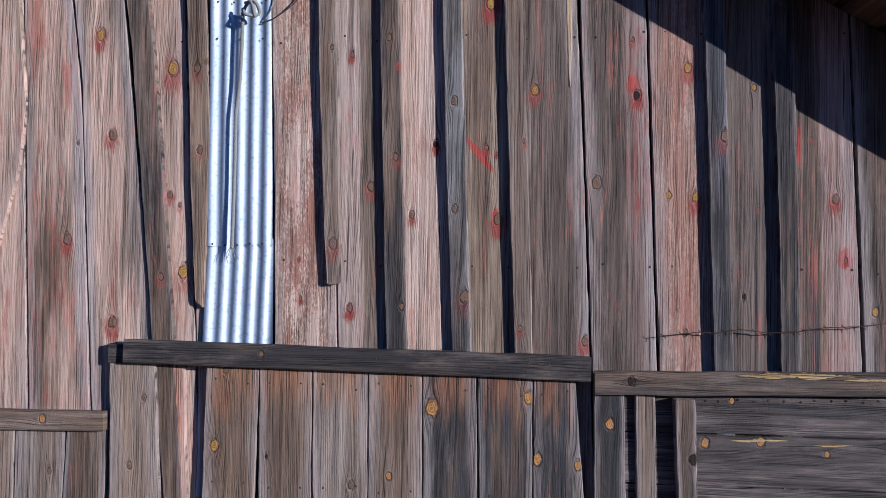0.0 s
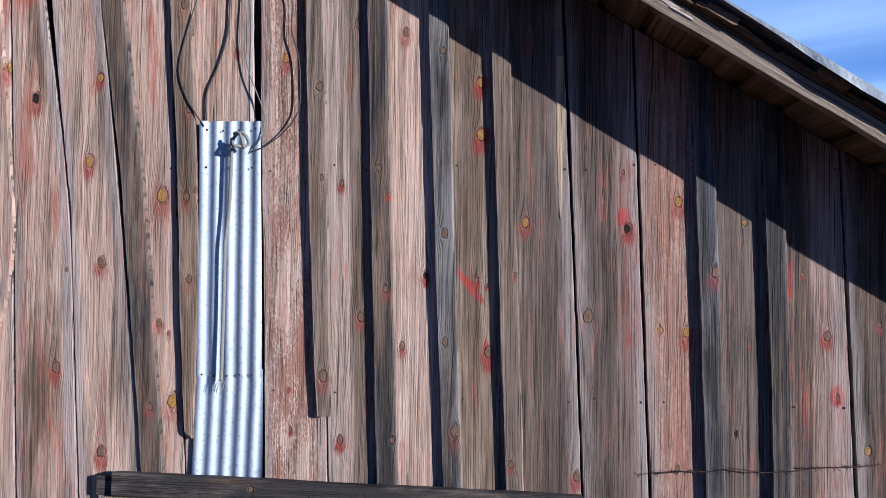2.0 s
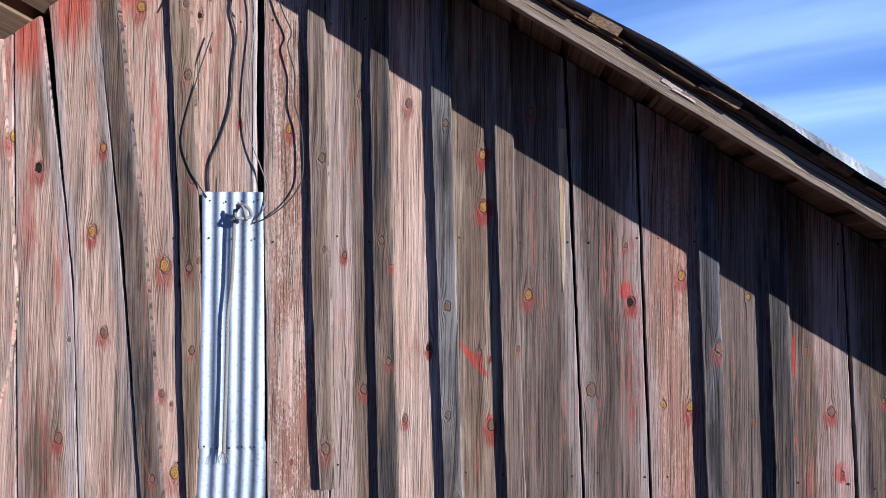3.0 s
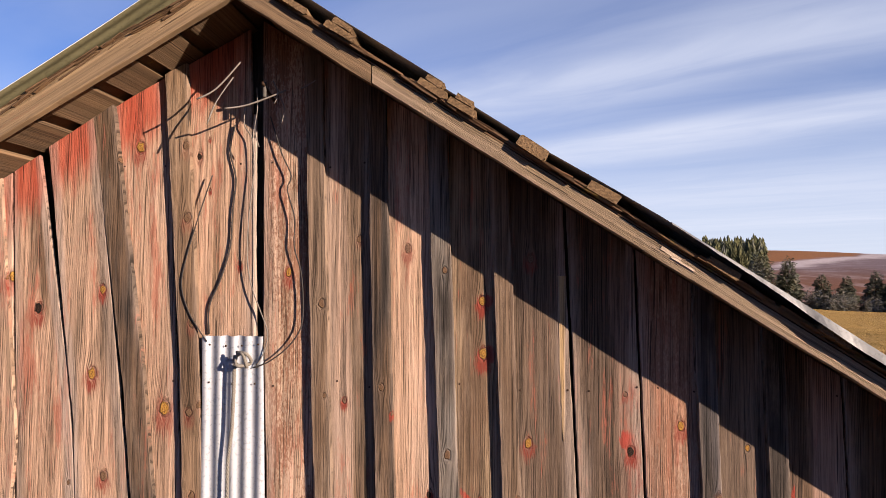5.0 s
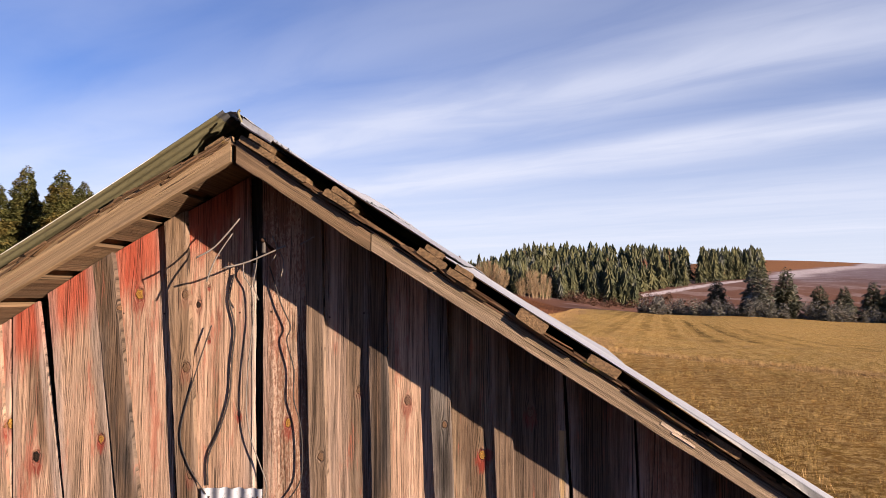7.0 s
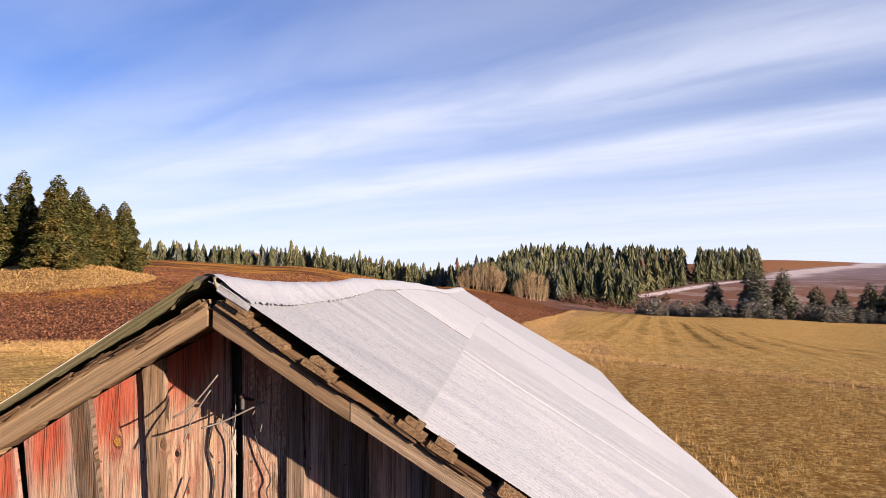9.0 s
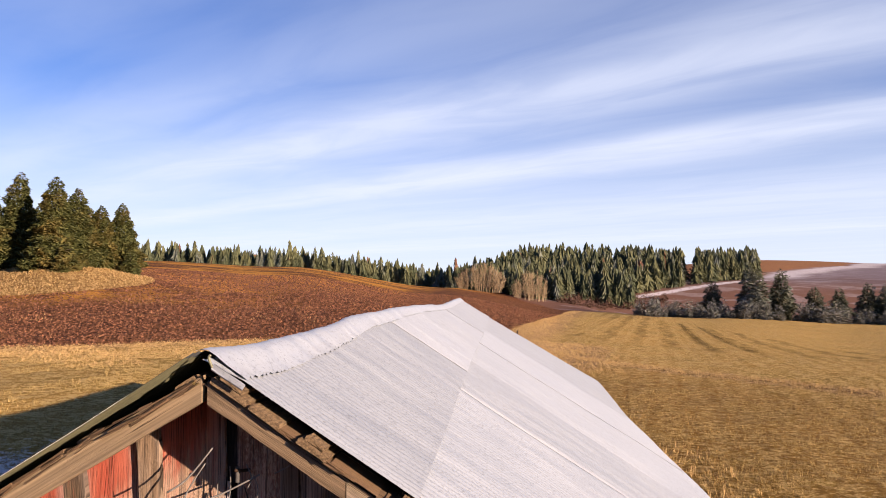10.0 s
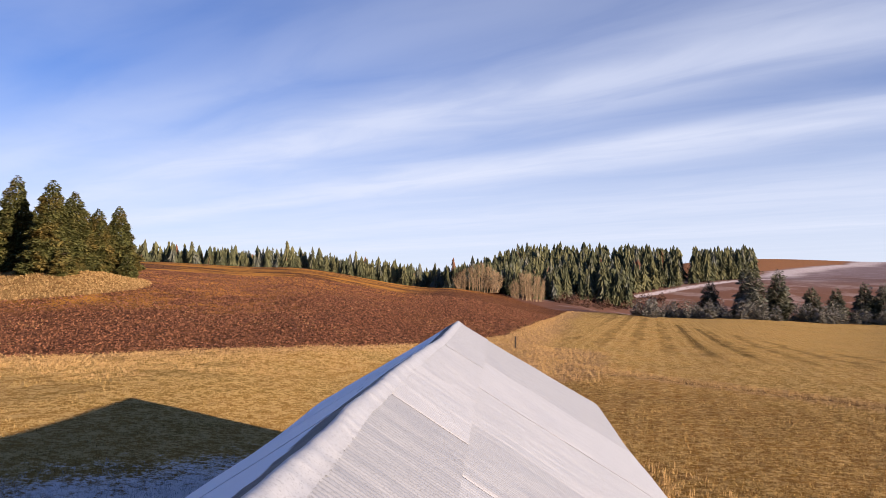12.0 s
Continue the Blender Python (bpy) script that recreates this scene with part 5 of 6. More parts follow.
# long bare splits in the rail's face
sliver("split", 1.18, 1.68, 1.566, 1.577, -0.1045, 0.022, M_CLEAN, 1)
sliver("split", 1.62, 1.88, 1.560, 1.566, -0.1045, 0.010, M_CLEAN, 2)
M_PLANKS = wood("cladding_wood", (0.060, 0.046, 0.038), (0.200, 0.155, 0.125), 0.42, 0.0, 0.30, ((1.063, 1.255, 0.020, "o", 0.0), (1.301, 1.271, 0.020, "o", 0.0), (1.58, 1.225, 0.013, "o", 0.0), (1.178, 1.445, 0.013, "o", 0.0), (1.85, 1.27, 0.018, "o", 0.0)), 27.7, True)
for n, (a, b) in enumerate(((1.296, 1.466), (1.068, 1.290), (0.84, 1.062), (0.60, 0.834), (0.36, 0.594), (0.12, 0.354))):
    bar("cladding_board", (0.70, -0.026 - 0.002 * (n % 2), (a + b) / 2), (2.8, -0.026 - 0.002 * (n % 2), (a + b) / 2 + 0.012), 0.024, b - a, M_PLANKS, gable, seed=400 + n, wear=0.003)
M_POST = wood("post_wood", BROWNGREY, (0.085, 0.060, 0.042), 0.5, 0, 0.25, ((1.0, 1.194, 0.022, "h", 0.0),), 29.9)
plank("post", ((0.2, 0.965), (1.0, 0.939), (1.45, 0.919)), ((0.2, 1.045), (1.0, 1.021), (1.455, 1.01)), 0.0, 1.452, -0.092, 0.05, M_POST, gable, seed=444, wear=0.005)
sliver("split", 1.17, 1.42, 1.270, 1.279, -0.0415, 0.010, M_CLEAN, 3)
sliver("split", 1.52, 1.70, 1.262, 1.268, -0.0415, 0.007, M_CLEAN, 4)
# bare yellow splinter scar high on one board
M_SCAR = wood("bare_splintered_wood", (0.42, 0.29, 0.15), (0.30, 0.21, 0.13), 0.5, seed=33.0)
plank("splinter_scar", ((2.86, 0.456), (3.2, 0.436), (3.62, 0.434)), ((2.86, 0.462), (3.2, 0.464), (3.62, 0.472)), 2.86, 3.62, -0.0015, 0.0015, M_SCAR, gable, seed=9, wear=0.006)


def nail(x, y, z, parent):
    ob = new("nail", NAIL)
    ob.parent = parent
    ob.location = (x, y, z)
    return ob


def nail_mesh():
    me = bpy.data.meshes.new("nail")
    bm = bmesh.new()
    bmesh.ops.create_icosphere(bm, subdivisions=1, radius=0.0056)
    for v in bm.verts:
        v.co.y *= 0.6
    bm.to_mesh(me)
    bm.free()
    me.materials.append(M_IRON)
    return me


NAIL = nail_mesh()
rng = random.Random(11)
for b in BOARDS[1:]:
    for z in (2.03, 3.10, 4.15):
        for u in (0.16, 0.84):
            zz = z + rng.uniform(-0.015, 0.015)
            l, r = along_pts(b["l"], zz), along_pts(b["r"], zz)
            if zz < cut(l) - 0.05 and zz < cut(r) - 0.05:
                nail(l + (r - l) * u + rng.uniform(-0.012, 0.012), -0.001, zz, gable)
for n in range(13):
    nail(1.0 + n * 0.066 + rng.uniform(-0.01, 0.01), -0.040, 1.445 + 0.0012 * n + rng.uniform(-0.006, 0.006), gable)
for b in LOWER[2:9]:
    for z in (1.46, 0.98):
        for u in (0.2, 0.8):
            l, r = along_pts(b["l"], z), along_pts(b["r"], z)
            nail(l + (r - l) * u, b["f"] - 0.001, z + rng.uniform(-0.02, 0.02), gable)
for n in range(8):
    nail(-1.45 + n * 0.26, -0.102, 1.60 - n * 0.003 + rng.uniform(-0.02, 0.02), gable)


# ---- tin patch, rope and wires ----
def tin_patch():
    base = tagged(new("tin_patch"), "narrow galvanised corrugated tin sheet nailed over the barn boards", "tin sheet")

    def sheet(name, za, zb, xl, xr, y0, curl, seed, phase):
        n, m = 64, 40
        verts, faces = [], []
        for i in range(m + 1):
            t = i / m
            z = za + (zb - za) * t
            l, r = xl[0] + (xl[1] - xl[0]) * t, xr[0] + (xr[1] - xr[0]) * t
            for j in range(n + 1):
                u = j / n
                x = l + (r - l) * u + 0.006 * noise.noise((z * 2, seed, 0)) * (1 - u)
                bend = curl * (1 - u) ** 3 * (0.6 + 0.8 * noise.noise((z * 1.6, seed, 3.0)))
                y = y0 - 0.010 - 0.0072 * math.sin(2 * math.pi * (x - l) / 0.0675 + phase) - bend - 0.004 * noise.noise((x * 6, z * 3, seed))
                verts.append((x, y, z + 0.004 * noise.noise((x * 30, seed, 1.0)) * (i == m or i == 0)))
        for i in range(m):
            for j in range(n):
                a = i * (n + 1) + j
                faces.append((a, a + 1, a + n + 2, a + n + 1))
        return mesh_ob(name, verts, faces, M_TIN, base, smooth=True)

    sheet("sheet", 1.60, 2.14, (-1.268, -1.254), (-0.922, -0.934), -0.006, 0.012, 1.0, 0.0)
    sheet("sheet", 2.10, 3.322, (-1.252, -1.262), (-0.936, -0.966), -0.010, 0.016, 2.0, 0.4)
    sheet("sheet", 0.9, 1.60, (-1.30, -1.29), (-1.20, -1.19), 0.016, 0.0, 3.0, 0.2)
    for z, k in ((2.11, 5), (3.28, 4), (3.10, 3)):
        for j in range(k):
            nail(-1.225 + j * 0.27 / (k - 0.6), -0.032, z + 0.006 * math.sin(j * 5), base)
    return base


tin_patch()


def twisted(name, pts, r, turns, mat, parent):
    """Two strands laid round each other along a line."""
    for s in range(3):
        line = []
        fine = 120
        for i in range(fine + 1):
            t = i / fine * (len(pts) - 1)
            a = min(int(t), len(pts) - 2)
            p = Vector(pts[a]).lerp(Vector(pts[a + 1]), t - a)
            ang = turns * 2 * math.pi * i / fine + s * 2.09
            line.append(p + Vector((math.cos(ang) * r, math.sin(ang) * r, 0)))
        tube("strand", line, r * 0.85, mat, parent, sides=5, fine=1)


rope = tagged(new("rope"), "frayed grey rope tied in a knot hanging against the tin", "rope")
ROPE_PTS = [(-1.089, -0.06, 3.234), (-1.091, -0.06, 3.058), (-1.096, -0.06, 2.895), (-1.113, -0.06, 2.733), (-1.113, -0.06, 2.464), (-1.115, -0.06, 2.25), (-1.117, -0.06, 2.089)]
twisted("rope", ROPE_PTS, 0.0055, 26, M_ROPE, rope)
kx, ky, kz = (-1.04, -0.085, 3.22)
tube("knot", [(kx - 0.03, ky, kz + 0.03), (kx + 0.03, ky - 0.03, kz + 0.025), (kx + 0.035, ky + 0.01, kz - 0.02), (kx - 0.02, ky - 0.02, kz - 0.03), (kx - 0.035, ky + 0.01, kz + 0.01), (kx + 0.01, ky - 0.03, kz + 0.025), (kx + 0.02, ky, kz - 0.04)], 0.0085, M_ROPE, rope)
for n in range(5):
    x0, y0, z0 = ROPE_PTS[-1]
    tube("frayed_end", [(x0, y0, z0 + 0.02), (x0 + 0.01 * (n - 2), y0 - 0.004, z0 - 0.015), (x0 + 0.018 * (n - 2), y0 - 0.006, z0 - 0.05 + 0.006 * (n % 2))], 0.0018, M_ROPE, rope, sides=4)

WIRES = [
    ([(-1.073, -0.035, 4.425), (-1.074, -0.035, 4.342), (-1.034, -0.035, 4.272), (-1.022, -0.035, 4.135), (-1.031, -0.035, 4.025), (-1.045, -0.035, 3.862), (-1.047, -0.035, 3.699), (-1.025, -0.035, 3.564), (-0.978, -0.035, 3.444), (-0.94, -0.035, 3.337), (-0.958, -0.035, 3.244), (-0.992, -0.035, 3.184)], 0.003, 0),
    ([(-0.947, -0.03, 4.383), (-0.888, -0.03, 4.203), (-0.839, -0.03, 4.094), (-0.857, -0.03, 4.026), (-0.819, -0.03, 3.89), (-0.819, -0.03, 3.754), (-0.784, -0.03, 3.633), (-0.771, -0.03, 3.486), (-0.78, -0.03, 3.366), (-0.844, -0.03, 3.271), (-0.939, -0.03, 3.2), (-1.008, -0.03, 3.173)], 0.0034, 1),
    # next two: dark lines on the boards, modelled as wires laid against them
    ([(-1.128, -0.014, 4.346), (-1.151, -0.014, 4.221), (-1.12, -0.014, 4.083), (-1.133, -0.014, 3.917), (-1.141, -0.014, 3.753), (-1.188, -0.014, 3.589), (-1.239, -0.014, 3.466), (-1.238, -0.014, 3.33)], 0.0042, 1),
    ([(-1.226, -0.042, 4.097), (-1.298, -0.042, 3.876), (-1.358, -0.042, 3.656), (-1.367, -0.042, 3.546), (-1.33, -0.042, 3.437), (-1.285, -0.042, 3.362), (-1.236, -0.042, 3.295)], 0.0034, 1),
    ([(-1.035, -0.2, 4.6), (-1.137, -0.23, 4.468), (-1.215, -0.26, 4.413)], 0.0045, 0),
    ([(-1.069, -0.2, 4.529), (-1.14, -0.22, 4.409), (-1.172, -0.24, 4.303)], 0.0038, 0),
    ([(-0.83, -0.16, 4.474), (-0.989, -0.21, 4.397), (-1.084, -0.26, 4.368)], 0.0045, 0),
    ([(-0.893, -0.16, 4.52), (-0.868, -0.16, 4.459), (-0.886, -0.16, 4.413)], 0.003, 0),
    ([(-0.985, -0.12, 4.50), (-0.980, -0.12, 4.40), (-0.992, -0.12, 4.30), (-0.972, -0.11, 4.22)], 0.0026, 0),
    ([(-0.875, -0.12, 4.46), (-0.850, -0.12, 4.40), (-0.862, -0.12, 4.33)], 0.0026, 0),
    ([(-0.691, -0.16, 4.518), (-0.729, -0.16, 4.496), (-0.76, -0.16, 4.481)], 0.003, 0),
]
for n, (pts, r, dark) in enumerate(WIRES):
    tagged(tube("wire", pts, r, M_WIRE_DARK if dark else M_WIRE), "loose bent wire hanging from under the barn gable", "wire", "loose wires on the gable")
insulator = tagged(new("insulator"), "small grey ceramic insulator under the gable peak", "insulator")
tube("insulator_pin", [(-0.93, -0.02, 4.46), (-0.93, -0.12, 4.48), (-0.93, -0.20, 4.50)], 0.008, M_IRON, insulator)
tube("insulator_body", [(-0.93, -0.17, 4.44), (-0.93, -0.17, 4.47), (-0.93, -0.17, 4.50), (-0.93, -0.17, 4.51)], 0.010, M_CERAMIC, insulator, sides=10)

barbed = tagged(new("barbed_wire"), "rusty barbed wire stretched across the barn boards", "barbed wire")
BW = [(0.877, -0.042, 1.725), (1.039, -0.042, 1.746), (1.112, -0.042, 1.742), (1.21, -0.042, 1.762), (1.332, -0.042, 1.749), (1.453, -0.042, 1.756), (1.573, -0.042, 1.779), (1.727, -0.042, 1.786), (1.829, -0.042, 1.803)]
twisted("wire", BW, 0.0022, 30, M_IRON, barbed)
for n in range(17):
    t = n / 16 * (len(BW) - 1.01)
    p = Vector(BW[int(t)]).lerp(Vector(BW[int(t) + 1]), t - int(t))
    tube("barb", [p + Vector((-0.012, -0.008, 0.011)), p, p + Vector((0.013, -0.008, -0.012))], 0.0016, M_IRON, barbed, sides=4, fine=1)


# ---- plants ----
def foliage(name, dark, light, warm, frost=0.0):
    def build(k):
        r = k.island()
        o = k.objrand()
        p = k.pos()
        col = k.mix(r, dark, light)
        col = k.mix(k.math("MULTIPLY", k.ramp(k.noise(p, 0.35, 3, 0.6), 0.45, 0.7), 0.7), col, warm)
        col = k.mix(k.math("MULTIPLY", o, 0.25), col, dark)
        if frost:
            col = k.mix(k.ramp(k.noise(p, 0.06, 2), 0.55, 0.75, 0.0, frost), col, (0.36, 0.38, 0.38))
        return col, 0.75, None, None

    return material(name, build, 1.0)


M_NEEDLE = foliage("needles", (0.046, 0.055, 0.020), (0.120, 0.120, 0.040), (0.17, 0.115, 0.034))
# creek needles: distance haze mixed into a lighter, greyer colour, besides frost
M_NEEDLE_HAZY = foliage("hazy_needles", (0.066, 0.076, 0.056), (0.140, 0.145, 0.098), (0.15, 0.13, 0.085), 0.5)
M_FROSTY = foliage("frosted_brush", (0.10, 0.10, 0.082), (0.22, 0.22, 0.20), (0.17, 0.14, 0.11), 0.6)
M_BARK = material("bark", lambda k: (k.mix(k.noise(k.vec("MULTIPLY", k.pos(), (6, 6, 1.2)), 2.0, 4), (0.035, 0.026, 0.020), (0.13, 0.095, 0.07)), 0.9, None, None))
M_TWIG = material("pale_twigs", lambda k: (k.mix(k.island(), (0.20, 0.13, 0.075), (0.46, 0.34, 0.21)), 0.85, None, None))
M_BRUSH = material("red_brush", lambda k: (k.mix(k.island(), (0.14, 0.075, 0.055), (0.27, 0.155, 0.11)), 0.9, None, None))


def place(s, d):
    p = EYE0 + AIM * d + SIDE * (s * d)
    return p.x, p.y, height(p.x, p.y)


def crown_data(h, r, n, rs, bare=0.1, droop=0.25, shape=0.75, lobes=1.0, leaf=1.0):
    """Sprays of a conifer's crown, foot at the origin: drooping kites set round the stem, in whorls, with gaps between them."""
    verts, faces = [], []
    lop = rs.uniform(0, 6.28)
    for i in range(n):
        t = bare + (1 - bare) * (1 - math.sqrt(rs.random())) ** 0.95
        t = min(t, 0.985)
        whorl = 0.88 + 0.12 * math.sin(t * h * 3.3 + lop)
        a = rs.uniform(0, 2 * math.pi)
        uneven = 0.78 + 0.32 * noise.noise((math.cos(a) * 1.3, math.sin(a) * 1.3 + lop, t * 4.5)) * lobes
        full = r * max(0.0, 1 - t) ** shape * (0.6 + 0.4 * min(1, (t - bare + 0.04) / 0.16)) * whorl * uneven + 0.05 * r * (1 - t)
        q = full * (0.45 + 0.55 * rs.random() ** 0.5)
        z = t * h - droop * q * 0.6
        size = leaf * r * (0.20 + 0.22 * rs.random()) * (0.45 + 0.55 * (1 - t))
        c = Vector((math.cos(a) * q, math.sin(a) * q, z))
        out = Vector((math.cos(a + rs.uniform(-0.7, 0.7)), math.sin(a + rs.uniform(-0.7, 0.7)), rs.uniform(-0.5, 0.75))).normalized()
        side = out.cross(Vector((rs.uniform(-0.5, 0.5), rs.uniform(-0.5, 0.5), 1))).normalized()
        b = len(verts)
        verts += [c - out * size * 0.7, c + side * size * 0.36 - out * 0.1 * size, c + out * size * 0.8 - Vector((0, 0, droop * size * 0.5)), c - side * size * 0.36]
        faces.append((b, b + 1, b + 2, b + 3))
    return verts, faces


def trunk_data(h, r, rs, sides=7):
    verts, faces = [], []
    n = 6
    bx, by = rs.uniform(-0.02, 0.02) * h, rs.uniform(-0.02, 0.02) * h
    for i in range(n + 1):
        t = i / n
        rad = r * (1 - t) ** 0.8 + 0.01
        for j in range(sides):
            a = 2 * math.pi * j / sides
            verts.append(Vector((math.cos(a) * rad + bx * t * t, math.sin(a) * rad + by * t * t, t * h * 0.97 - 0.4 * (i == 0))))
    for i in range(n):
        for j in range(sides):
            faces.append((i * sides + j, i * sides + (j + 1) % sides, (i + 1) * sides + (j + 1) % sides, (i + 1) * sides + j))
    return verts, faces


def conifer(name, h, r, n, seed, mat, label, bare=0.08, shape=0.75, lobes=1.0, group="", leaf=1.0):
    rs = random.Random(seed)
    ob = tagged(new(name), label, "tree", group)
    v, f = trunk_data(h, h * 0.018 + 0.05, rs)
    # limbs that show between the sprays
    for i in range(26):
        t = bare * 0.6 + (0.85 - bare) * i / 26
        a = i * 2.4
        q = r * (1 - t) ** shape * 0.7
        p0, p1 = Vector((0, 0, t * h)), Vector((math.cos(a) * q, math.sin(a) * q, t * h + 0.12 * q))
        s = Vector((-math.sin(a), math.cos(a), 0)) * 0.05
        b = len(v)
        v += [p0 + s, p0 - s, p0 + Vector((0, 0, 0.09)), p1]
        f += [(b, b + 1, b + 3), (b + 1, b + 2, b + 3), (b + 2, b, b + 3)]
    mesh_ob("trunk", v, f, M_BARK, ob)
    v, f = crown_data(h, r, n, rs, bare, 0.3, shape, lobes, leaf)
    mesh_ob("crown", v, f, mat, ob)
    return ob


GROVE = "grove on the knoll"
PINE = "tall dense dark green conifer on the dry grass knoll"
for n, (u, d, h, r) in enumerate(((-0.604, 128, 17.3, 4.6), (-0.553, 121, 15.6, 4.3), (-0.522, 124, 13.8, 3.9), (-0.488, 131, 11.6, 3.7), (-0.458, 134, 13.2, 3.9), (-0.645, 126, 15.0, 4.2), (-0.505, 136, 11.5, 3.4), (-0.69, 132, 15, 4.5), (-0.575, 138, 12.0, 4.0))):
    t = conifer("conifer", h, r * 1.36, 15000, 20 + n, M_NEEDLE, PINE, 0.0, 0.58, 1.35, GROVE, 0.44)
    t.matrix_basis = Matrix.Translation(place(u, d))
for n, (u, d, h, r) in enumerate(((-0.585, 119, 4.2, 2.6), (-0.535, 117, 5.0, 2.8), (-0.50, 126, 4.5, 2.8), (-0.445, 130, 4.6, 2.4))):
    t = conifer("young_conifer", h, r, 1100, 50 + n, M_NEEDLE, "low bushy young conifer at the edge of the grove", 0.0, 0.5, 1.3, GROVE)
    t.matrix_basis = Matrix.Translation(place(u, d))

CREEK = "trees along the creek"
for n, (u, d, h, r) in enumerate(((0.432, 243, 18.6, 5.6), (0.472, 246, 18.2, 5.2), (0.376, 252, 14.0, 4.0), (0.519, 244, 12.5, 3.8), (0.553, 249, 12.8, 4.0), (0.594, 252, 15.0, 4.6), (0.62, 249, 14.5, 4.6), (0.66, 251, 15.0, 5.0), (0.70, 250, 14.5, 5.0))):
    t = conifer("conifer", h, r * 1.3, 4500, 70 + n, M_NEEDLE_HAZY, "tall dark conifer beyond the crest of the field", 0.04, 0.42, 2.3, CREEK, 0.62)
    t.matrix_basis = Matrix.Translation(place(u, d))


def fir_data(h, r, rs, sprays=80):
    """A far conifer: skirts of drooping boughs, one above the other, with loose sprays on them; foot at the origin."""
    verts, faces = [], []
    tiers = 8
    lx, ly = rs.uniform(-0.03, 0.03) * h, rs.uniform(-0.03, 0.03) * h
    for i in range(tiers):
        t = (i + 0.15) / tiers
        wide = r * 0.85 * (1 - t) ** 0.72 * rs.uniform(0.70, 1.15) + 0.03 * r
        drop = h / tiers * rs.uniform(0.8, 1.9)
        z = h * (0.05 + 0.95 * t)
        b = len(verts)
        m = 11
        a0 = rs.uniform(0, 6.28)
        verts.append(Vector((lx * t, ly * t, min(h, z + drop * 1.25))))
        for j in range(m * 2):
            a = a0 + math.pi * j / m + rs.uniform(-0.08, 0.08)
            q = wide * (rs.uniform(0.6, 1.3) if j % 2 else rs.uniform(0.30, 0.75))
            verts.append(Vector((math.cos(a) * q + lx * t, math.sin(a) * q + ly * t, z - (0.25 * drop if j % 2 else -0.1 * drop) * rs.uniform(0.5, 1.5))))
        faces += [(b, b + 1 + j, b + 1 + (j + 1) % (m * 2)) for j in range(m * 2)]
    for i in range(sprays):
        t = 0.05 + 0.82 * (1 - math.sqrt(rs.random()))
        a = rs.uniform(0, 6.28)
        q = r * (1 - t) ** 0.66 * rs.uniform(0.6, 1.08)
        c = Vector((math.cos(a) * q + lx * t, math.sin(a) * q + ly * t, h * (0.05 + 0.95 * t)))
        out = Vector((math.cos(a), math.sin(a), rs.uniform(-0.5, 0.2)))
        side = Vector((-math.sin(a), math.cos(a), rs.uniform(-0.4, 0.4)))
        size = r * rs.uniform(0.10, 0.22) * (1.1 - t)
        b = len(verts)
        verts += [c - out * size, c + side * size * 0.5, c + out * size * 1.2, c - side * size * 0.5]
        faces.append((b, b + 1, b + 2, b + 3))
    return verts, faces


def scatter(name, items, mat, label, category, n, seed, shape=0.7, droop=0.25, firs=False):
    """Many far trees or bushes as one body of stuff."""
    rs = random.Random(seed)
    verts, faces = [], []
    for x, y, z, h, r in items:
        v, f = fir_data(h, r, rs) if firs else crown_data(h, r, n, rs, 0.02, droop, shape, 1.1, 0.95)
        b = len(verts)
        o = Vector((x, y, z - 0.2))
        verts += [o + p for p in v]
        faces += [tuple(i + b for i in q) for q in f]
    return tagged(mesh_ob(name, verts, faces, mat), label, category, kind="stuff")


def forest_mat():
    def build(k):
        p = k.pos()
        tree = k.noise(k.vec("MULTIPLY", p, (1, 1, 0.3)), 0.16, 2, 0.5)
        # greens lifted so that the colour itself carries the haze of distance
        col = k.mix(k.ramp(tree, 0.38, 0.62), (0.045, 0.054, 0.030), (0.100, 0.100, 0.048))
        col = k.mix(k.math("MULTIPLY", k.island(), 0.3), col, (0.085, 0.086, 0.040))
        cold = k.ramp(k.noise(k.vec("MULTIPLY", p, (1, 1, 0.4)), 0.13, 3, 0.6), 0.54, 0.66, 0.0, 0.4)
        col = k.mix(cold, col, (0.165, 0.180, 0.180))
        col = k.mix(k.ramp(k.noise(k.vec("MULTIPLY", p, (1, 1, 0.3)), 0.21, 1, 0.5), 0.70, 0.74, 0.0, 0.8), col, (0.16, 0.07, 0.045))
        return col, 0.8, None, None

    return material("forest_needles", build, 1.0)


M_FOREST = forest_mat()
rs = random.Random(3)
wood_items = []
for i in range(3600):
    s = rs.uniform(-0.50, 0.44) if i < 2700 else rs.uniform(-0.45, 0.02)
    d = rs.uniform(318, 470) if s > 0.0 else rs.uniform(335, 430)
    if s > 0.26:
        d = rs.uniform(394 + (s - 0.3) * 310, 478)
    if 0.334 < s < 0.352 or (0.16 < s < 0.26 and d < 345):
        continue
    x, y, z = place(s, d)
    tall = 8.6 + 3.6 * smooth(s, 0.08, 0.24)
    h = rs.uniform(tall * 0.85, tall * 1.68) * (1.14 if rs.random() < 0.10 else 1.0)
    wood_items.append((x, y, z, h, h * rs.uniform(0.21, 0.32)))
scatter("forest", wood_items, M_FOREST, "dense dark green conifer forest along the far hills", "forest", 0, 4, firs=True)

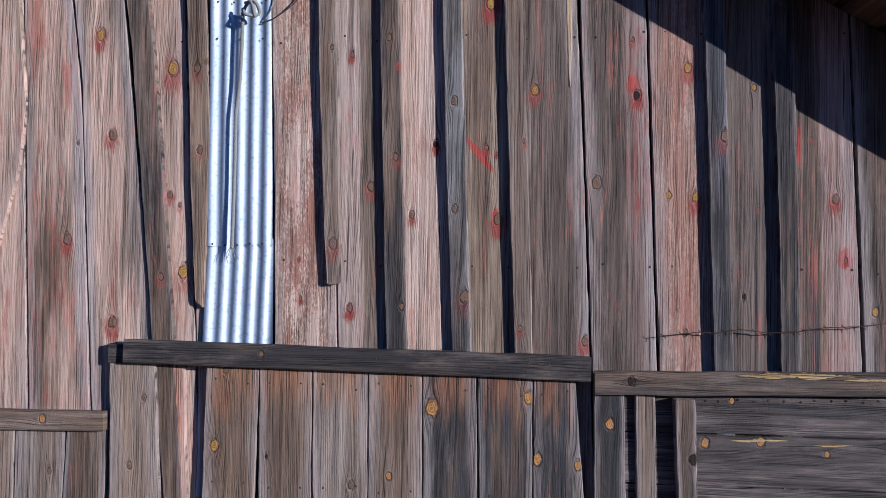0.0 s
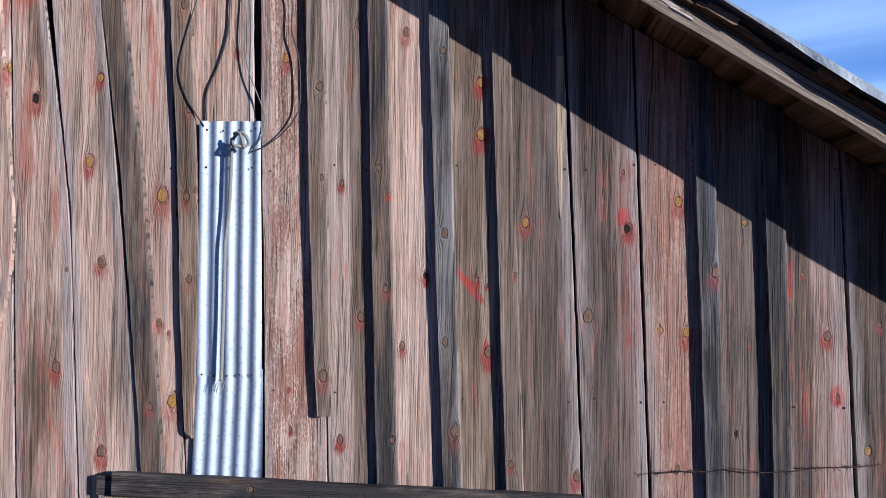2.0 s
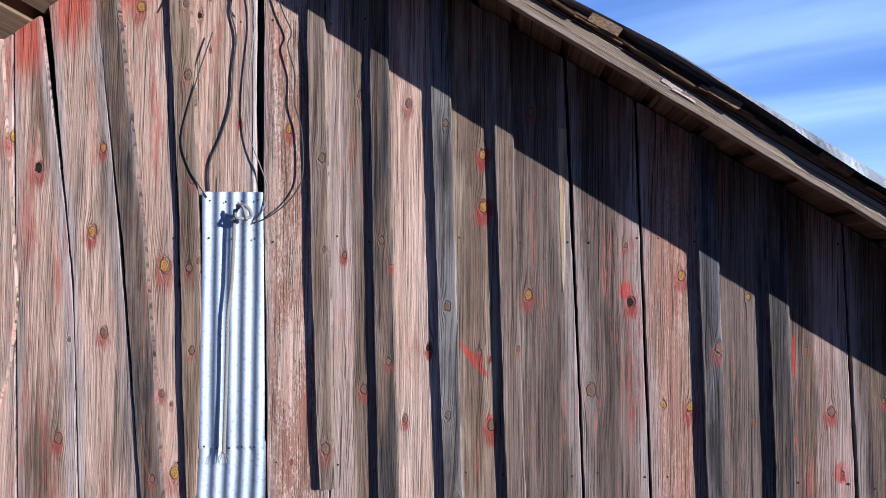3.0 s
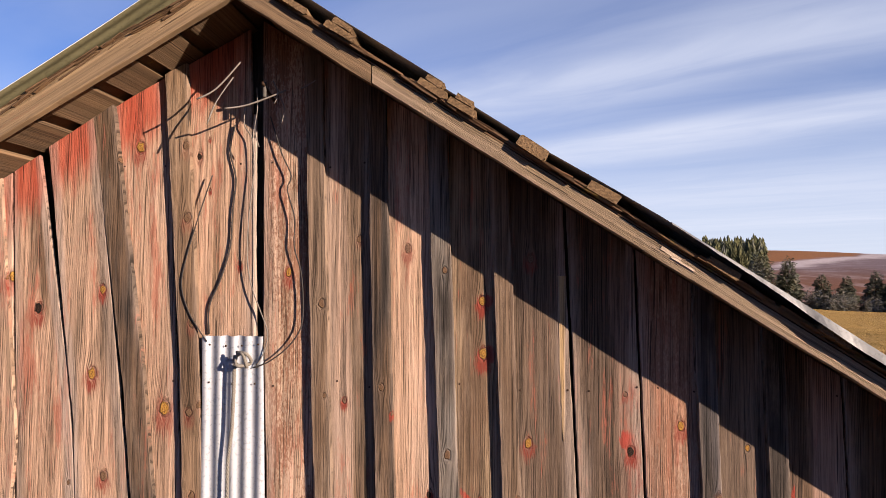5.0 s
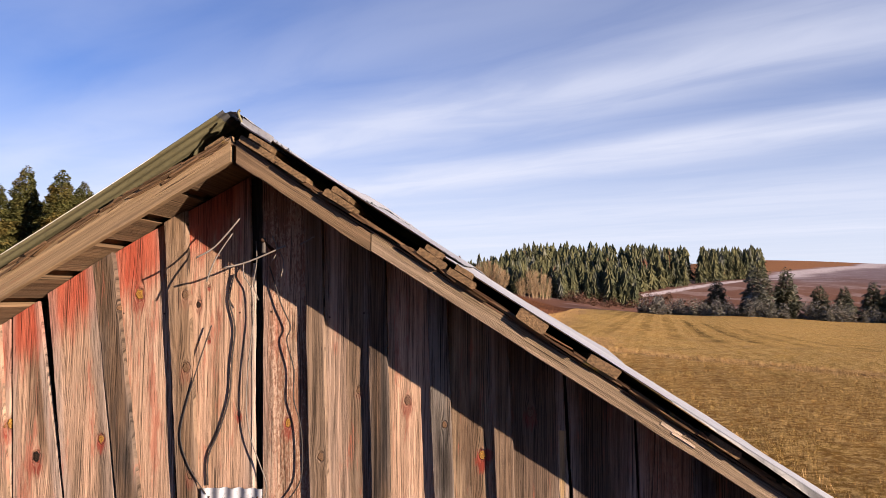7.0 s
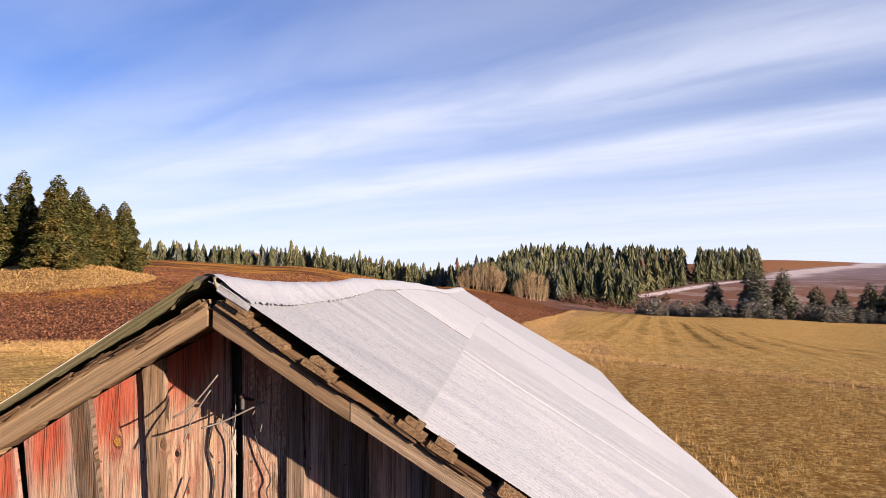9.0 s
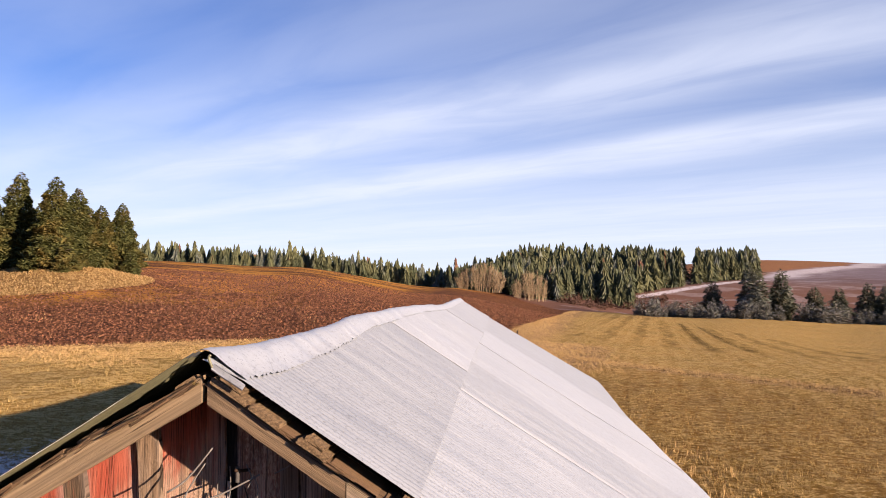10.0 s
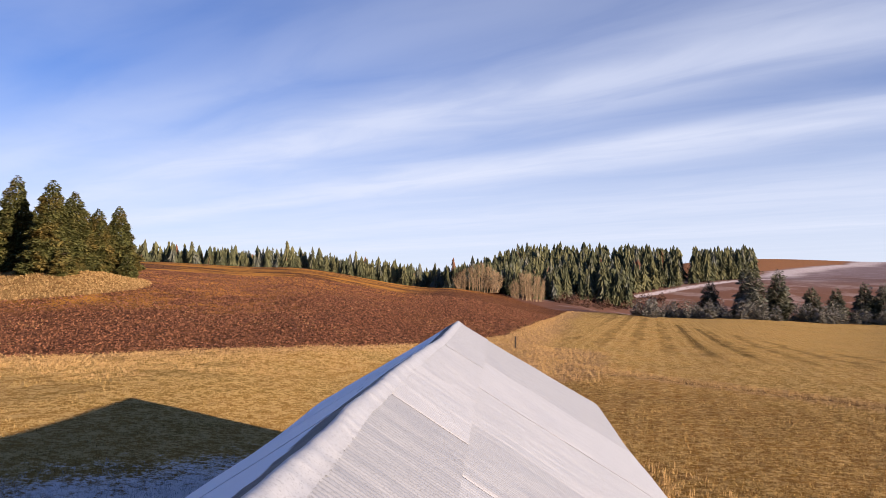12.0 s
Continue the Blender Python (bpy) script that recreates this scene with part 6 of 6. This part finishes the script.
brush = []
for i in range(120):
    s = rs.uniform(0.27, 0.70)
    x, y, z = place(s, rs.uniform(228, 256))
    h = rs.uniform(3.2, 8.0)
    brush.append((x, y, z, h, h * rs.uniform(0.34, 0.5)))
scatter("creek_brush", brush, M_FROSTY, "grey frosted brush under the creek trees", "brush", 420, 5, 0.35, 0.1)
brush = []
for i in range(110):
    s = rs.uniform(0.13, 0.31)
    x, y, z = place(s, rs.uniform(318, 350) + max(0.0, s - 0.2) * 380)
    h = rs.uniform(2.5, 5.0)
    brush.append((x, y, z, h, h * rs.uniform(0.5, 0.8)))
scatter("red_brush", brush, M_BRUSH, "low reddish bare brush at the forest edge", "brush", 90, 6, 0.35, 0.0)


def bare_clump(name, s, d, h, wide, stems, seed, label):
    """Leafless poplars: upright stems that fork into fine pale twigs."""
    rs = random.Random(seed)
    verts, faces = [], []

    def stick(p0, p1, r):
        b = len(verts)
        side = (p1 - p0).cross(Vector((AIM.x, AIM.y, 0.1))).normalized() * r
        deep = Vector((AIM.x, AIM.y, 0)) * r
        verts.extend([p0 + side, p0 - side, p0 + deep, p1])
        faces.extend([(b, b + 1, b + 3), (b + 1, b + 2, b + 3), (b + 2, b, b + 3)])

    for i in range(stems):
        ox, oy = rs.uniform(-wide, wide), rs.uniform(-4, 4)
        tall = h * (0.78 + 0.22 * rs.random()) * math.sqrt(max(0.15, 1 - 0.8 * (ox / wide) ** 2))
        p0 = Vector((ox * 0.85, oy, -0.5))
        p1 = Vector((ox + rs.uniform(-1, 1), oy + rs.uniform(-1, 1), tall))
        stick(p0, p1, 0.11)
        for j in range(46):
            t = rs.uniform(0.15, 0.97)
            a = rs.uniform(0, 6.28)
            q0 = p0.lerp(p1, t)
            q1 = q0 + Vector((math.cos(a), math.sin(a), rs.uniform(0.5, 1.5))) * tall * 0.14 * rs.uniform(0.5, 1.1) * (1.15 - 0.5 * t)
            stick(q0, q1, 0.055)
            for m in range(2):
                q2 = q0.lerp(q1, rs.uniform(0.4, 0.9))
                stick(q2, q2 + Vector((rs.uniform(-1, 1), rs.uniform(-1, 1), rs.uniform(0.2, 1.3))) * 0.9, 0.035)
    ob = tagged(new(name), label, "tree", "bare trees at the forest edge")
    mesh_ob("crown", verts, faces, M_TWIG, ob)
    ob.matrix_basis = Matrix.Translation(place(s, d))
    return ob


bare_clump("bare_tree_clump", 0.050, 312, 12.5, 10.6, 46, 1, "clump of pale leafless poplars before the forest")
bare_clump("bare_tree_clump", 0.120, 310, 13.0, 7.6, 36, 2, "clump of pale leafless poplars before the forest")


def tuft_field(name, spots, mat, label, blades, seed):
    rs = random.Random(seed)
    verts, faces = [], []
    for x, y, z, h in spots:
        for b in range(blades):
            a = rs.uniform(0, 6.28)
            lean = rs.uniform(0.1, 0.65) * h
            w = 0.003 + 0.012 * h
            p = Vector((x + rs.uniform(-0.08, 0.08) * (1 + h), y + rs.uniform(-0.08, 0.08) * (1 + h), z - 0.02))
            o = Vector((math.cos(a), math.sin(a), 0))
            s = Vector((-o.y, o.x, 0)) * w
            k = rs.uniform(0.6, 1.1) * h
            i = len(verts)
            verts += [p - s, p + s, p + o * lean * 0.4 + Vector((0, 0, k * 0.65)) + s * 0.6, p + o * lean * 0.4 + Vector((0, 0, k * 0.65)) - s * 0.6, p + o * lean + Vector((0, 0, k))]
            faces += [(i, i + 1, i + 2, i + 3), (i + 3, i + 2, i + 4)]
    return tagged(mesh_ob(name, verts, faces, mat), label, "grass", kind="stuff")


M_STRAW = material("straw", lambda k: (k.mix(k.island(), (0.40, 0.225, 0.080), (0.78, 0.53, 0.25)), 0.8, None, None))
M_TURF = material("turf", lambda k: (k.mix(k.island(), (0.13, 0.080, 0.018), (0.82, 0.56, 0.22)), 0.85, None, None))
rs = random.Random(8)
spots = []
while len(spots) < 3600:
    x, y = 3.3 + abs(rs.gauss(0, 1.3)), rs.uniform(-3, 22)
    if rs.random() < 0.25:
        x, y = rs.uniform(-5, 5), BACK_Y + 0.3 + abs(rs.gauss(0, 1.6))
    spots.append((x, y, height(x, y), rs.uniform(0.10, 0.34)))
for i in range(2600):
    d = rs.uniform(62, 262)
    x, y, z = place(right_edge(d) + abs(rs.gauss(0, 2.6)) / d, d)
    spots.append((x, y, z, rs.uniform(0.15, 0.42)))
for i in range(3600):
    s = rs.uniform(-0.66, 0.08)
    d = near_edge(s) - abs(rs.gauss(0, 3.5)) + 1
    x, y, z = place(s, d)
    spots.append((x, y, z, rs.uniform(0.06, 0.22)))
for i in range(1800):
    y = rs.uniform(44, 78)
    x = 4 + 0.12 * (y - 50) + rs.gauss(0, 2.6)
    spots.append((x, y, height(x, y), rs.uniform(0.12, 0.40)))
for i in range(2600):
    x = 6.5 + 40 * rs.random() ** 1.4
    y = 66 - 1.5 * x + rs.gauss(0, 1.5)
    if y > -8:
        spots.append((x, y, height(x, y), rs.uniform(0.08, 0.30)))
for i in range(8000):
    s, d = rs.uniform(-0.80, -0.41), rs.uniform(98, 132)
    x, y, z = place(s, d)
    if zones(x, y)[1] > -0.3:
        spots.append((x, y, z, rs.uniform(0.15, 0.45)))
rank = []
for i in range(8000):
    x, y = 4.2 + 24 * rs.random() ** 1.3, rs.uniform(2, 48)
    if 1.5 * x + y < 68 and noise.noise((x * 0.4, y * 0.4, 2)) > -0.15:
        rank.append((x, y, height(x, y), rs.uniform(0.06, 0.17)))
for i in range(6000):
    s = rs.uniform(-0.68, 0.02)
    d = near_edge(s) - 13 * rs.random() ** 1.2
    x, y, z = place(s, d)
    if x < EAVE_L - 1 and noise.noise((x * 0.3, y * 0.3, 5)) > -0.1:
        spots.append((x, y, z, rs.uniform(0.08, 0.24)))
for i in range(9000):
    s, d = rs.uniform(-0.66, 0.12), 58 + 170 * rs.random()
    x, y, z = place(s, d)
    if zones(x, y)[0] > 1 and zones(x, y)[1] < 0 and noise.noise((x * 0.05, y * 0.09, 4)) + 0.4 * noise.noise((x * 0.5, y * 0.5, 4)) > 0.12 - 0.004 * (d - 90):
        spots.append((x, y, z, rs.uniform(0.08, 0.22)))
tuft_field("dry_grass", spots, M_STRAW, "pale dry grass along the barn, knoll and field edges", 7, 9)
M_RANK = material("rank_grass", lambda k: (k.mix(k.island(), (0.22, 0.105, 0.028), (0.62, 0.37, 0.13)), 0.85, None, None))
tuft_field("rank_grass", rank, M_RANK, "rank brown winter grass beside the barn", 6, 19)
spots = []
while len(spots) < 88000:
    d = 12 + 185 * rs.random() ** 1.15
    s = rs.uniform(-0.68, 0.68)
    x, y, z = place(s, d)
    if (EAVE_L - 0.5 < x < EAVE_R and y < BACK_Y) or zones(x, y)[0] > 0 or noise.noise((x * 0.25, y * 0.25, 7)) < -0.1:
        continue
    if zones(x, y)[3] > 0.5:
        continue
    spots.append((x, y, z, rs.uniform(0.05, 0.12) * (1 + d / 90)))
tuft_field("stubble_grass", spots, M_TURF, "short yellow green winter grass of the field", 3, 10)
# frosted grass in the lasting shade of the barn
M_RIME = material("rime", lambda k: (k.mix(k.island(), (0.16, 0.16, 0.17), (0.62, 0.64, 0.68)), 0.8, None, None), 1.0)
spots = []
while len(spots) < 14000:
    x, y = rs.uniform(-16, -4.9), rs.uniform(1, 27)
    if zones(x, y)[3] + 2.2 * noise.noise((x * 0.5, y * 0.5, 3)) + 1.5 * noise.noise((x * 2, y * 2, 1)) < rs.uniform(-1.0, 4.0):
        continue
    spots.append((x, y, height(x, y), rs.uniform(0.05, 0.16)))
tuft_field("frosted_grass", spots, M_RIME, "short grass white with frost in the shade of the barn", 4, 14)


def clods(name, count, seed):
    """Turned clods of the ploughed field."""
    rs = random.Random(seed)
    verts, faces = [], []
    while len(verts) < count * 6:
        s, d = rs.uniform(-0.70, 0.19), 45 + 165 * rs.random() ** 1.1
        x, y, z = place(s, d)
        if zones(x, y)[0] < 0.3 or zones(x, y)[1] > 0:
            continue
        r = rs.uniform(0.035, 0.12) * (1 + d / 130)
        b = len(verts)
        o = Vector((x, y, z))
        a0 = rs.uniform(0, 6.28)
        verts += [o + Vector((math.cos(a0 + i * 1.57) * r * rs.uniform(0.7, 1.4), math.sin(a0 + i * 1.57) * r * rs.uniform(0.7, 1.4), -0.04)) for i in range(4)]
        verts += [o + Vector((rs.uniform(-0.4, 0.4) * r, rs.uniform(-0.4, 0.4) * r, r * rs.uniform(0.6, 1.1))), o + Vector((rs.uniform(-0.6, 0.6) * r, rs.uniform(-0.6, 0.6) * r, r * rs.uniform(0.3, 0.8)))]
        faces += [(b, b + 1, b + 4), (b + 1, b + 2, b + 4), (b + 2, b + 5, b + 4), (b + 2, b + 3, b + 5), (b + 3, b, b + 5), (b, b + 4, b + 5)]
    return tagged(mesh_ob(name, verts, faces, M_CLOD), "rough brown clods of the ploughed field", "soil", kind="stuff")


M_CLOD = material("clods", lambda k: (k.mix(k.island(), (0.050, 0.020, 0.012), (0.30, 0.130, 0.070)), 0.95, None, None))
clods("clods", 42000, 15)

# dry stalks before the wall
for n, (x, y, h, lean) in enumerate(((-0.22, -0.55, 1.02, -0.06), (0.09, -0.6, 1.08, 0.05), (1.18, -0.5, 0.98, 0.03), (1.45, -0.7, 1.22, 0.16), (1.07, -0.45, 0.95, -0.04), (-0.62, -0.5, 1.04, -0.08), (1.30, -0.55, 1.12, 0.05), (1.62, -0.5, 1.05, 0.04))):
    stalk = tagged(new("grass_stalk"), "thin dry grass stalk before the barn wall", "grass", "stalks before the barn")
    pts = [(x, y, -0.02), (x + lean * 0.2, y, h * 0.4), (x + lean * 0.6, y, h * 0.8), (x + lean * 1.3, y, h)]
    tube("stem", pts, 0.0022, M_STRAW, stalk, sides=4)
    for j in range(7):
        t = 0.72 + 0.04 * j
        p = Vector(pts[2]).lerp(Vector(pts[3]), min(1, max(0, (t - 0.72) / 0.26)))
        q = p + Vector((0.02 * (1 if j % 2 else -1), -0.006, 0.022))
        tube("seed_head", [p, p.lerp(q, 0.6), q], 0.0024, M_STRAW, stalk, sides=4, fine=1)
spots = []
for i in range(500):
    x, y = rs.uniform(-3, 3.2), -0.08 - abs(rs.gauss(0, 0.35))
    spots.append((x, y, height(x, y), rs.uniform(0.15, 0.6)))
tuft_field("wall_grass", spots, M_STRAW, "dry grass growing at the foot of the barn wall", 6, 12)

# fence post beyond the barn
fence_post = tagged(new("fence_post"), "short weathered wooden fence post in the dry grass", "fence post")
px, py, pz = place(0.1015, 74)
bar("post", (px, py, pz - 0.3), (px, py, pz + 1.2), 0.16, 0.16, M_INSIDE, fence_post, seed=3)
bar("cap", (px, py, pz + 1.2), (px, py, pz + 1.26), 0.13, 0.13, M_ROUGH, fence_post, seed=4)
